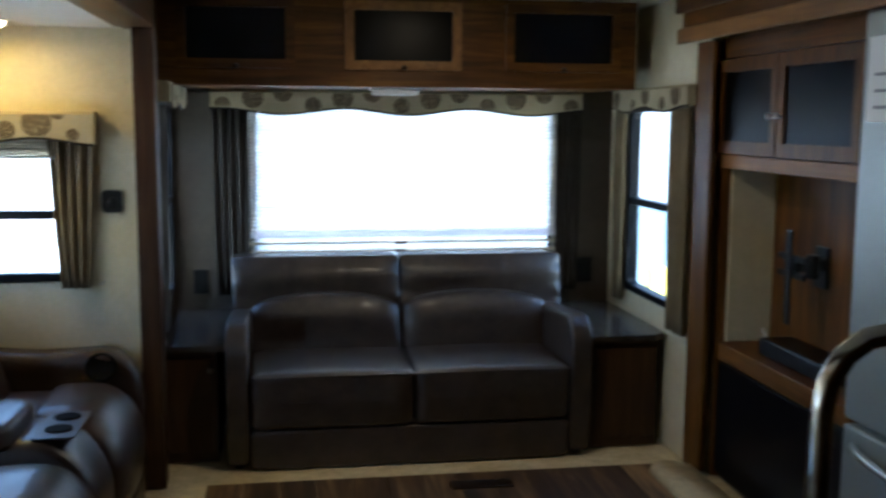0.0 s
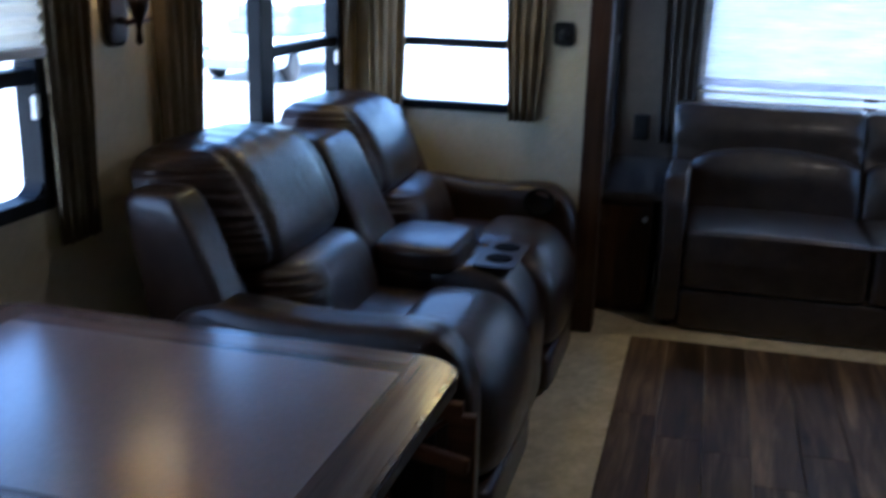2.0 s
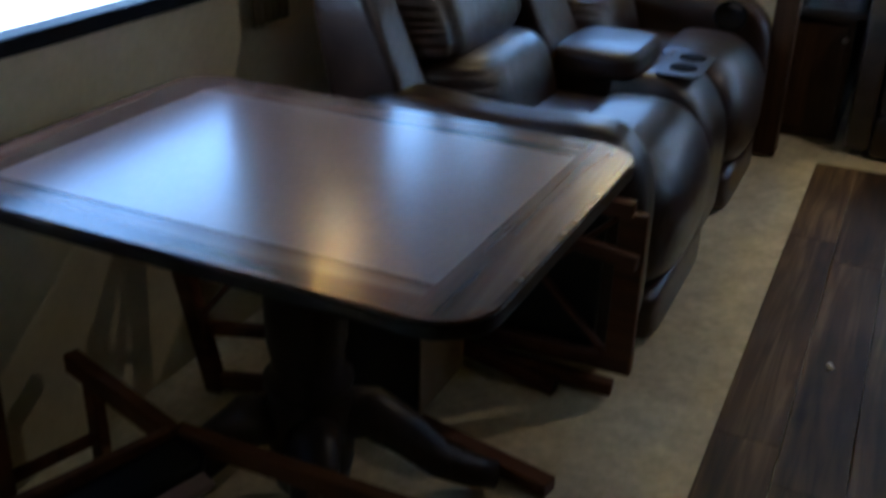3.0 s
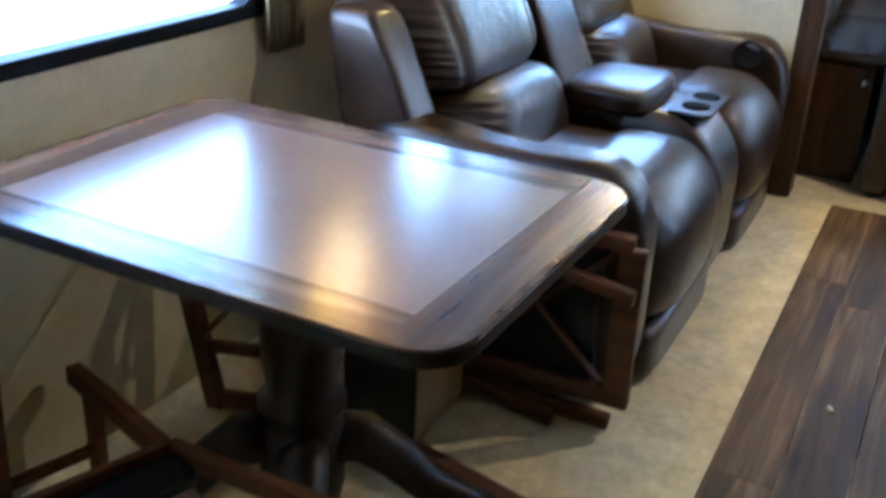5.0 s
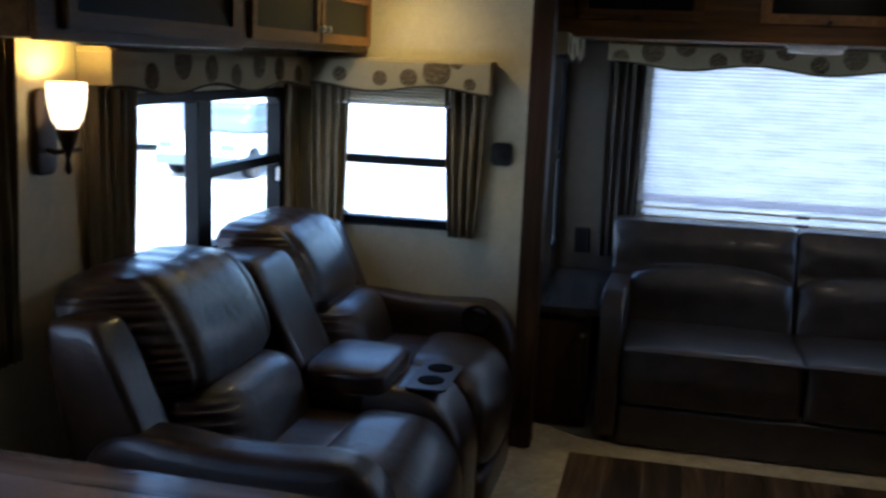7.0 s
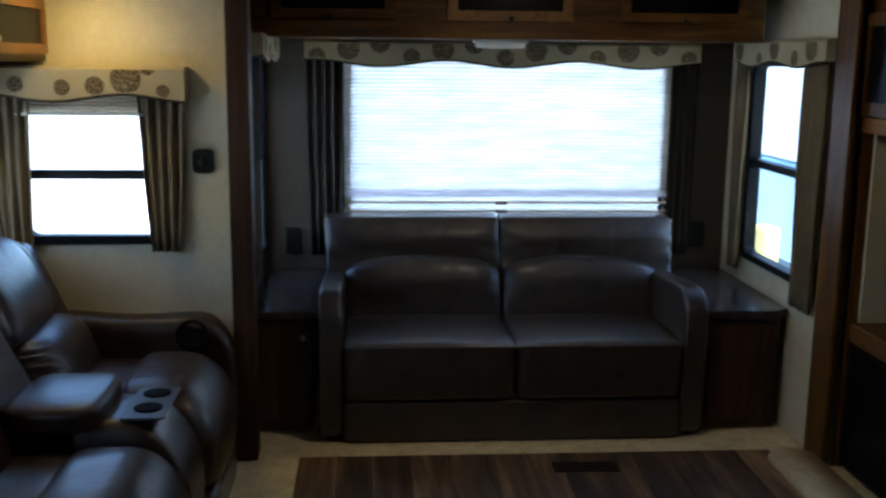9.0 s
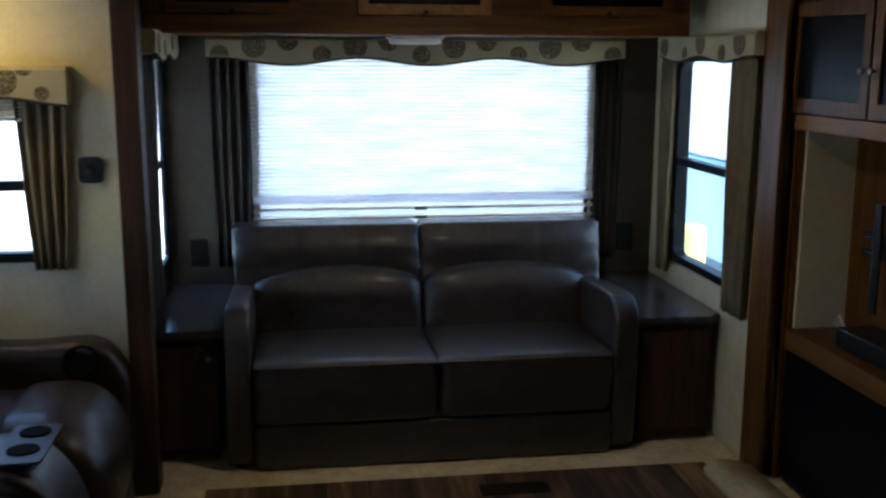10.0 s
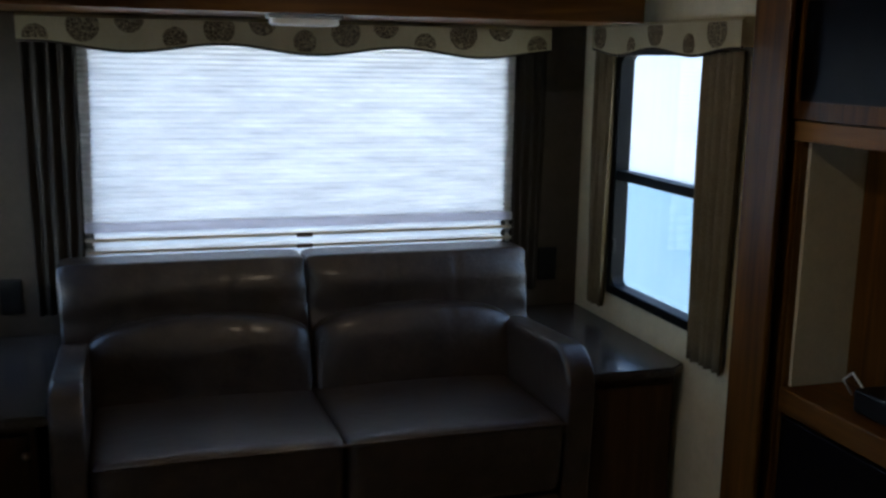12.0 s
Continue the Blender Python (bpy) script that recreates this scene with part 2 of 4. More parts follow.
GLASS = glass_material()
CREAM_SHADE = shade_material("cream_shade_fabric", (0.80, 0.72, 0.56), 0.35)
SHADE_LINE = shade_material("beige_shade_tape", (0.74, 0.65, 0.52), 0.75)
SHADE_RAIL = shade_material("grey_shade_rail", (0.84, 0.81, 0.83), 0.78)
SHADE = shade_material("pleated_shade_fabric", (0.86, 0.84, 0.80), 0.6)
LAMP_GLASS, _t, _b = material("frosted_lamp_glass", (0.9, 0.82, 0.65), 0.4)
_b.inputs["Emission Color"].default_value = (1.0, 0.70, 0.32, 1)
_b.inputs["Emission Strength"].default_value = 0.6

PUCK_GLASS, _t, _b = material("lit_puck_diffuser", (0.9, 0.85, 0.7), 0.4)
_b.inputs["Emission Color"].default_value = (1.0, 0.82, 0.5, 1)
_b.inputs["Emission Strength"].default_value = 1.6

# ---- mesh helpers ----


def mesh_of(bm, name, mat, smooth=False):
    me = bpy.data.meshes.new(name)
    bmesh.ops.recalc_face_normals(bm, faces=bm.faces)
    bm.to_mesh(me)
    bm.free()
    if smooth:
        for p in me.polygons:
            p.use_smooth = True
    me.materials.append(mat)
    return me


def part(name, bm, mat, parent, label="", smooth=False):
    ob = new(name, mesh_of(bm, name, mat, smooth))
    if parent is not None:
        ob.parent = parent
        ob.matrix_parent_inverse = parent.matrix_world.inverted()
    if label:
        ob["label"] = label
    return ob


def thing(name, at, label, category, group=""):
    e = new(name)
    e.empty_display_size = 0.1
    e.location = at
    bpy.context.view_layer.update()
    return tagged(e, label, category, group)


def setting(name, bm, mat, label="", smooth=False):
    ob = new(name, mesh_of(bm, name, mat, smooth))
    return tagged(ob, label, name.split("_")[0], kind="structure")


def box(x0, x1, y0, y1, z0, z1, bevel=0.0, seg=2, bm=None):
    b2 = bmesh.new()
    bmesh.ops.create_cube(b2, size=1.0)
    for v in b2.verts:
        v.co = Vector((x0 + (v.co.x + 0.5) * (x1 - x0), y0 + (v.co.y + 0.5) * (y1 - y0), z0 + (v.co.z + 0.5) * (z1 - z0)))
    if bevel > 0:
        bmesh.ops.bevel(b2, geom=b2.edges[:], offset=bevel, segments=seg, affect="EDGES", profile=0.5)
    if bm is None:
        return b2
    me = bpy.data.meshes.new("tmp")
    b2.to_mesh(me)
    b2.free()
    bm.from_mesh(me)
    bpy.data.meshes.remove(me)
    return bm


def cushion(x0, x1, y0, y1, z0, z1, k=6.0, cuts=10, deform=None):
    """A padded box with soft corners; deform gets unit coordinates and the place."""
    bm = bmesh.new()
    bmesh.ops.create_cube(bm, size=2.0)
    bmesh.ops.subdivide_edges(bm, edges=bm.edges[:], cuts=cuts, use_grid_fill=True)
    c = Vector(((x0 + x1) / 2, (y0 + y1) / 2, (z0 + z1) / 2))
    h = Vector(((x1 - x0) / 2, (y1 - y0) / 2, (z1 - z0) / 2))
    for v in bm.verts:
        p = v.co.copy()
        n = (abs(p.x) ** k + abs(p.y) ** k + abs(p.z) ** k) ** (1 / k)
        u = p / n
        w = Vector((c.x + u.x * h.x, c.y + u.y * h.y, c.z + u.z * h.z))
        v.co = deform(u, w) if deform else w
    return bm


def rod(points, radius, sides=12, bm=None, flat=1.0):
    """A tube along points."""
    bm = bm or bmesh.new()
    rings = []
    pts = [Vector(p) for p in points]
    for i, p in enumerate(pts):
        d = (pts[min(i + 1, len(pts) - 1)] - pts[max(i - 1, 0)]).normalized()
        a = d.orthogonal().normalized() if i == 0 else (side - d * side.dot(d)).normalized()
        side = a
        b = d.cross(a)
        r = radius[i] if isinstance(radius, (list, tuple)) else radius
        rings.append([bm.verts.new(p + r * (math.cos(q) * a + math.sin(q) * b * flat)) for q in [2 * math.pi * k / sides for k in range(sides)]])
    for r0, r1 in zip(rings, rings[1:]):
        for k in range(sides):
            bm.faces.new((r0[k], r0[(k + 1) % sides], r1[(k + 1) % sides], r1[k]))
    bm.faces.new(rings[0][::-1])
    bm.faces.new(rings[-1])
    return bm


def bar(p, q, w, h, up=(0, 0, 1), bevel=0.004):
    """A squared bar from p to q."""
    p, q = Vector(p), Vector(q)
    d = q - p
    bm = box(-w / 2, w / 2, 0, d.length, -h / 2, h / 2, bevel, 2)
    y = d.normalized()
    x = y.cross(Vector(up)).normalized()
    z = x.cross(y)
    m = Matrix((x, y, z)).transposed().to_4x4()
    m.translation = p
    bmesh.ops.transform(bm, matrix=m, verts=bm.verts)
    return bm


def lathe(profile, at, sides=24):
    """profile: (radius, height) pairs turned round the upright axis at a place."""
    bm = bmesh.new()
    rings = []
    for r, z in profile:
        rings.append([bm.verts.new((at[0] + r * math.cos(a), at[1] + r * math.sin(a), at[2] + z)) for a in [2 * math.pi * k / sides for k in range(sides)]])
    for r0, r1 in zip(rings, rings[1:]):
        for k in range(sides):
            bm.faces.new((r0[k], r0[(k + 1) % sides], r1[(k + 1) % sides], r1[k]))
    bm.faces.new(rings[0][::-1])
    bm.faces.new(rings[-1])
    return bm


def plate(outline, z0, z1):
    """An upright prism over a flat outline of (x, y) places."""
    bm = bmesh.new()
    lo = [bm.verts.new((x, y, z0)) for x, y in outline]
    hi = [bm.verts.new((x, y, z1)) for x, y in outline]
    n = len(outline)
    bm.faces.new(lo[::-1])
    bm.faces.new(hi)
    for i in range(n):
        bm.faces.new((lo[i], lo[(i + 1) % n], hi[(i + 1) % n], hi[i]))
    return bm


def rounded(x0, x1, y0, y1, r, seg=6):
    pts = []
    for cx, cy, a0 in ((x1 - r, y1 - r, 0), (x0 + r, y1 - r, 90), (x0 + r, y0 + r, 180), (x1 - r, y0 + r, 270)):
        for k in range(seg + 1):
            a = radians(a0 + 90 * k / seg)
            pts.append((cx + r * math.cos(a), cy + r * math.sin(a)))
    return pts


def turned(bm, m):
    bmesh.ops.transform(bm, matrix=m, verts=bm.verts)
    return bm


def wall_with_holes(axis, at, thick, a0, a1, z0, z1, holes):
    """A wall in the plane axis = at, growing by thick, with openings (a0, a1, z0, z1)."""
    bm = bmesh.new()
    cuts_a = sorted({a0, a1, *[h[0] for h in holes], *[h[1] for h in holes]})
    cuts_z = sorted({z0, z1, *[h[2] for h in holes], *[h[3] for h in holes]})
    lo, hi = min(at, at + thick), max(at, at + thick)
    solid = lambda i, j: 0 <= i < len(cuts_a) - 1 and 0 <= j < len(cuts_z) - 1 and not any(
        h[0] <= (cuts_a[i] + cuts_a[i + 1]) / 2 <= h[1] and h[2] <= (cuts_z[j] + cuts_z[j + 1]) / 2 <= h[3] for h in holes)
    P = (lambda a, d, z: (d, a, z)) if axis == "x" else (lambda a, d, z: (a, d, z))
    verts = {}

    def V(a, d, z):
        key = (round(a, 5), round(d, 5), round(z, 5))
        if key not in verts:
            verts[key] = bm.verts.new(P(a, d, z))
        return verts[key]

    for i in range(len(cuts_a) - 1):
        for j in range(len(cuts_z) - 1):
            if not solid(i, j):
                continue
            a, b, c, d = cuts_a[i], cuts_a[i + 1], cuts_z[j], cuts_z[j + 1]
            for w in (lo, hi):
                bm.faces.new((V(a, w, c), V(b, w, c), V(b, w, d), V(a, w, d)))
            for (p, q), (r, s), nb in (((a, c), (b, c), (i, j - 1)), ((a, d), (b, d), (i, j + 1)), ((a, c), (a, d), (i - 1, j)), ((b, c), (b, d), (i + 1, j))):
                if not solid(*nb):
                    bm.faces.new((V(p, lo, q), V(r, lo, s), V(r, hi, s), V(p, hi, q)))
    return bm


# ---- setting: shell of the trailer ----
XL, XR, YR, YE = -1.54, 1.84, 5.15, 4.08     # slide wall, side wall, rear wall, slide end wall
XB = -0.52                                   # body side wall behind the slide
ZC, ZS = 2.10, 1.90                          # ceilings
Y0 = -2.0

setting("floor", box(-1.75, 2.75, Y0 - 0.1, YR + 0.1, -0.12, -0.006), CREAM_FLOOR, "cream mottled vinyl floor")
setting("ceiling", box(XB - 0.1, XR + 0.1, Y0 - 0.1, YR + 0.1, ZC, ZC + 0.08), CEILING, "cream ceiling")
setting("ceiling_slide", box(XL - 0.1, XB - 0.06, 0.0, YE + 0.08, ZS, ZS + 0.08), CEILING, "cream ceiling of the slide-out")
REAR_WIN = (-0.14, 1.53, 0.74, 1.64)
RIGHT_WIN = (4.16, 4.85, 0.66, 1.62)
LEFT_WIN = (4.36, 5.10, 0.66, 1.62)
END_WIN = (-1.37, -0.76, 0.87, 1.43)
LOVE_WIN = (2.62, 3.92, 0.85, 1.43)
DIN_WIN = (0.65, 2.02, 0.88, 1.60)
setting("wall_rear", wall_with_holes("y", YR, 0.06, XB - 0.02, XR + 0.06, 0, ZC, [REAR_WIN]), WALL_SHADED, "taupe papered rear wall, shade darkened into its colour")
setting("wall_right", wall_with_holes("x", XR, 0.06, 3.87, YR, 0, ZC, [RIGHT_WIN]), WALL, "cream papered side wall")
setting("wall_left", wall_with_holes("x", XB, -0.02, YE + 0.08, YR, 0, ZC, [LEFT_WIN]), WALL_SHADED, "taupe papered side wall, shade darkened into its colour")
setting("wall_slide_end", wall_with_holes("y", YE, 0.06, XL, XB - 0.01, 0, ZS, [END_WIN]), WALL, "cream papered end wall of the slide-out")
setting("wall_slide", wall_with_holes("x", XL, -0.06, 0.0, YE + 0.06, 0, ZS, [LOVE_WIN, DIN_WIN]), WALL, "cream papered wall of the slide-out")
setting("wall_slide_near", box(XL, XB, -0.06, 0.0, 0, ZS), WALL, "cream papered end wall of the slide-out")
# closing walls out of view, in dark wood so that little light bounces back
setting("wall_kitchen_left", box(XB - 0.06, XB, Y0, -0.06, 0, ZC), CHERRY, "unseen closing wall, dark cherry wood to cut bounced light")
setting("wall_front", box(XB - 0.06, 2.7, Y0 - 0.06, Y0, 0, ZC), CHERRY, "unseen closing wall, dark cherry wood to cut bounced light")
setting("wall_kitchen_back", box(2.45, 2.51, Y0, 3.9, 0, 1.95), CHERRY, "unseen closing wall, dark cherry wood to cut bounced light")
setting("ceiling_kitchen_slide", box(XR + 0.001, 2.6, Y0, 3.866, 1.95, 2.0), CEILING, "cream ceiling of the kitchen slide-out")
setting("wall_kitchen_end", box(XR + 0.061, 2.51, 3.87, 3.93, 0, 2.0), WALL, "cream papered wall")

# trim of the slide openings
setting("trim_left_post", box(-0.535, -0.45, 3.97, YE - 0.004, 0, ZC, 0.006), CHERRY_DARK, "dark cherry wood corner post")
setting("trim_left_return", box(-0.515, -0.495, YE - 0.002, 4.30, 0, ZC, 0.003), CHERRY_DARK, "dark cherry wood trim board")
setting("trim_left_header", box(-0.60, -0.45, -0.06, 3.9695, 1.895, ZC - 0.002, 0.006), CHERRY_Y, "dark cherry wood header beam")
setting("trim_left_filler", box(-0.579, -0.537, 3.971, YE + 0.06, 1.897, ZC - 0.001), CHERRY, "dark cherry wood filler above the slide-out")
setting("wall_left_return", box(-0.60, -0.517, YE + 0.062, YE + 0.079, 0, ZC), WALL_SHADED, "taupe wall end, shade darkened into its colour")
setting("trim_right_post", box(1.818, XR - 0.002, 3.795, 3.965, 0, 1.874, 0.005), CHERRY, "cherry wood post beside the cabinet")
setting("trim_right_post_inner", box(1.8395, 1.8805, 3.853, 3.868, 0, 1.874, 0.004), OAK_EDGE, "pale wood edge strip")
setting("trim_right_header", box(1.806, XR - 0.003, Y0 + 0.05, 4.11, 1.885, ZC - 0.002, 0.006), CHERRY_Y, "cherry wood header beam with moulding")
setting("trim_right_header_lip", box(1.786, 1.805, Y0 + 0.05, 4.125, 1.877, 1.945, 0.009, 3), OAK_EDGE, "honey-coloured wood moulding")
setting("trim_right_header_cap", box(1.776, 1.805, Y0 + 0.05, 4.13, 2.01, ZC - 0.004, 0.01, 3), CHERRY_Y, "cherry wood crown moulding")


# ---- windows ----
def window_frame(name, axis, at, a0, a1, z0, z1, inward, bars_z=(), bars_a=(), label="", w=0.035, latch=None, inset=0.047, back=0.05, latch_mat=WHITE):
    """A black framed window in the wall plane at; inward is the side of the room."""
    e = new(name)
    e.location = ((a0 + a1) / 2, at, z0) if axis == "y" else (at, (a0 + a1) / 2, z0)
    bpy.context.view_layer.update()
    tagged(e, label, "window", kind="structure")
    d0, d1 = sorted((at + inward * 0.012, at - inward * back))

    def B(p, q, r, s, bev=0.004, dd=(0, 0)):
        return box(p, q, d0 + dd[0], d1 - dd[1], r, s, bev) if axis == "y" else box(d0 + dd[0], d1 - dd[1], p, q, r, s, bev)

    part("frame_side", B(a0, a0 + w, z0, z1), FRAME_BLACK, e)
    part("frame_side", B(a1 - w, a1, z0, z1), FRAME_BLACK, e)
    part("frame_sill", B(a0 + w, a1 - w, z0, z0 + w), FRAME_BLACK, e)
    part("frame_head", B(a0 + w, a1 - w, z1 - w, z1), FRAME_BLACK, e)
    for z, b0, b1 in bars_z:
        part("glazing_bar", B(b0 + 0.002, b1 - 0.002, z - 0.018, z + 0.018, 0.004, (0.006, 0.006)), FRAME_BLACK, e)
    for a, wa in bars_a:
        part("mullion", B(a - wa / 2, a + wa / 2, z0 + w, z1 - w, 0.004, (0.004, 0.004)), FRAME_BLACK, e)
    r = 0.045
    for ca, sa in ((a0 + w, 1), (a1 - w, -1)):
        for cz, sz in ((z0 + w, 1), (z1 - w, -1)):
            ring = [(ca, cz)] + [(ca + sa * (r - r * math.sin(q)), cz + sz * (r - r * math.cos(q))) for q in [math.pi / 2 * k / 6 for k in range(7)]]
            b2 = bmesh.new()
            P3 = (lambda a, d, z: (a, d, z)) if axis == "y" else (lambda a, d, z: (d, a, z))
            f0 = [b2.verts.new(P3(a, d0 + 0.006, z)) for a, z in ring]
            f1 = [b2.verts.new(P3(a, d1 - 0.006, z)) for a, z in ring]
            b2.faces.new(f0)
            b2.faces.new(f1[::-1])
            for q in range(len(ring)):
                b2.faces.new((f0[q], f0[(q + 1) % len(ring)], f1[(q + 1) % len(ring)], f1[q]))
            part("frame_corner", b2, FRAME_BLACK, e)
    for lz in ([latch] if latch else []):
        la = a1 - w - 0.014
        dd = at + inward * 0.016
        part("latch", box(la, la + 0.016, min(dd, at), max(dd, at), lz - 0.035, lz + 0.02, 0.004) if axis == "y" else box(min(dd, at), max(dd, at), la, la + 0.016, lz - 0.035, lz + 0.02, 0.004), latch_mat, e, "small plastic latch")
    m = at - inward * inset
    g = box(a0 + w, a1 - w, m - 0.002, m + 0.002, z0 + w, z1 - w) if axis == "y" else box(m - 0.002, m + 0.002, a0 + w, a1 - w, z0 + w, z1 - w)
    p = part("pane", g, GLASS, e)
    p.visible_shadow = False
    return e


window_frame("window_1", "y", YR, *REAR_WIN, -1, label="black-framed rear window behind a pleated shade")
window_frame("window_2", "x", XR, *RIGHT_WIN, -1, [(1.13, 4.195, 4.815)], label="black-framed side window with a middle bar", latch=0.86, latch_mat=BLACK)
window_frame("window_3", "x", XB, *LEFT_WIN, 1, [(1.13, 4.395, 5.065)], label="black-framed side window with a middle bar", inset=0.004, back=0.01)
window_frame("window_4", "y", YE, *END_WIN, -1, [(1.145, -1.335, -0.795)], label="black-framed window with a middle bar")
window_frame("window_5", "x", XL, *LOVE_WIN, 1, [(1.145, 3.275, 3.885)], [(3.222, 0.105)], label="black-framed sliding window behind the loveseat", latch=1.09)
window_frame("window_6", "x", XL, *DIN_WIN, 1, [(1.19, 0.685, 1.985)], label="black-framed dinette window with rounded corners", latch=1.13)



# ---- shades ----
def pleated_shade(name, axis, at, a0, a1, z0, z1, pitch, depth, label, cloth=SHADE):
    e = thing(name, ((a0 + a1) / 2, at, z0) if axis == "y" else (at, (a0 + a1) / 2, z0), label, "window shade")
    bm = bmesh.new()
    n = int((z1 - z0) / pitch) * 2
    rows = []
    for i in range(n + 1):
        z = z0 + (z1 - z0) * i / n
        d = at + (depth if i % 2 else -depth)
        rows.append([bm.verts.new((a, d, z) if axis == "y" else (d, a, z)) for a in (a0, a1)])
    for r, s in zip(rows, rows[1:]):
        bm.faces.new((r[0], r[1], s[1], s[0]))
    part("pleated_fabric", bm, cloth, e)
    return e


shade = pleated_shade("pleated_shade", "y", 5.105, -0.125, 1.515, 0.955, 1.66, 0.019, 0.0032, "white pleated shade lowered over the rear window")
part("bottom_rail", box(-0.125, 1.515, 5.085, 5.12, 0.920, 0.955, 0.005), SHADE_RAIL, shade)
sh2 = pleated_shade("pleated_shade", "y", 5.115, -0.125, 1.515, 0.76, 0.925, 0.034, 0.011, "white pleated lower shade of the rear window")
for z in (0.893, 0.848, 0.803):
    part("tape", box(-0.125, 1.515, 5.088, 5.102, z - 0.006, z + 0.005, 0.002), SHADE_LINE, sh2, "beige tape across the shade")
for z in (0.888, 0.846):
    part("latch", box(0.635, 0.695, 5.076, 5.087, z - 0.006, z + 0.010, 0.003), LATCH_BROWN, sh2, "small brown latch")
shade4 = pleated_shade("pleated_shade", "y", YE - 0.022, -1.345, -0.865, 1.385, 1.45, 0.012, 0.006, "cream pleated shade drawn up over the window", CREAM_SHADE)
part("bottom_rail", box(-1.345, -0.865, YE - 0.032, YE - 0.014, 1.374, 1.385, 0.003), WHITE, shade4)
shade3 = pleated_shade("pleated_shade", "x", XL + 0.03, 0.68, 1.99, 1.26, 1.62, 0.03, 0.006, "cream pleated shade half lowered over the dinette window", CREAM_SHADE)
part("bottom_rail", box(XL + 0.018, XL + 0.042, 0.68, 1.99, 1.235, 1.26, 0.004), WHITE, shade3)


# ---- curtains and valances ----
def curtain(axis, at, a0, a1, z0, z1, inward, mat, label, gather=1.0, folds=5, seed=0):
    rnd = random.Random(seed)
    e = thing("curtain", ((a0 + a1) / 2, at, z0) if axis == "y" else (at, (a0 + a1) / 2, z0), label, "curtain")
    bm = bmesh.new()
    nu, nv = folds * 8, 12
    ph = rnd.random() * 6
    front, back = [], []
    for j in range(nv + 1):
        v = j / nv
        z = z0 + (z1 - z0) * v
        sq = gather + (1 - gather) * v ** 0.7
        fr, bk = [], []
        for i in range(nu + 1):
            u = i / nu
            a = (a0 + a1) / 2 + (u - 0.5) * (a1 - a0) * sq
            d = 0.013 * math.sin(u * folds * 2 * math.pi + ph + 0.5 * math.sin(v * 3)) + 0.005 * math.sin(u * 17 + v * 5) * (1 - 0.4 * v)
            d = at + inward * (0.03 + d)
            fr.append(bm.verts.new((a, d, z) if axis == "y" else (d, a, z)))
            d2 = d - inward * 0.004
            bk.append(bm.verts.new((a, d2, z) if axis == "y" else (d2, a, z)))
        front.append(fr)
        back.append(bk)
    for g in (front, back):
        for r, s in zip(g, g[1:]):
            for i in range(nu):
                bm.faces.new((r[i], r[i + 1], s[i + 1], s[i]))
    for i in range(nu):
        bm.faces.new((front[0][i], front[0][i + 1], back[0][i + 1], back[0][i]))
    for r, s in zip(range(nv), range(1, nv + 1)):
        bm.faces.new((front[r][0], front[s][0], back[s][0], back[r][0]))
        bm.faces.new((front[r][nu], front[s][nu], back[s][nu], back[r][nu]))
    part("drape", bm, mat, e, smooth=True)
    return e


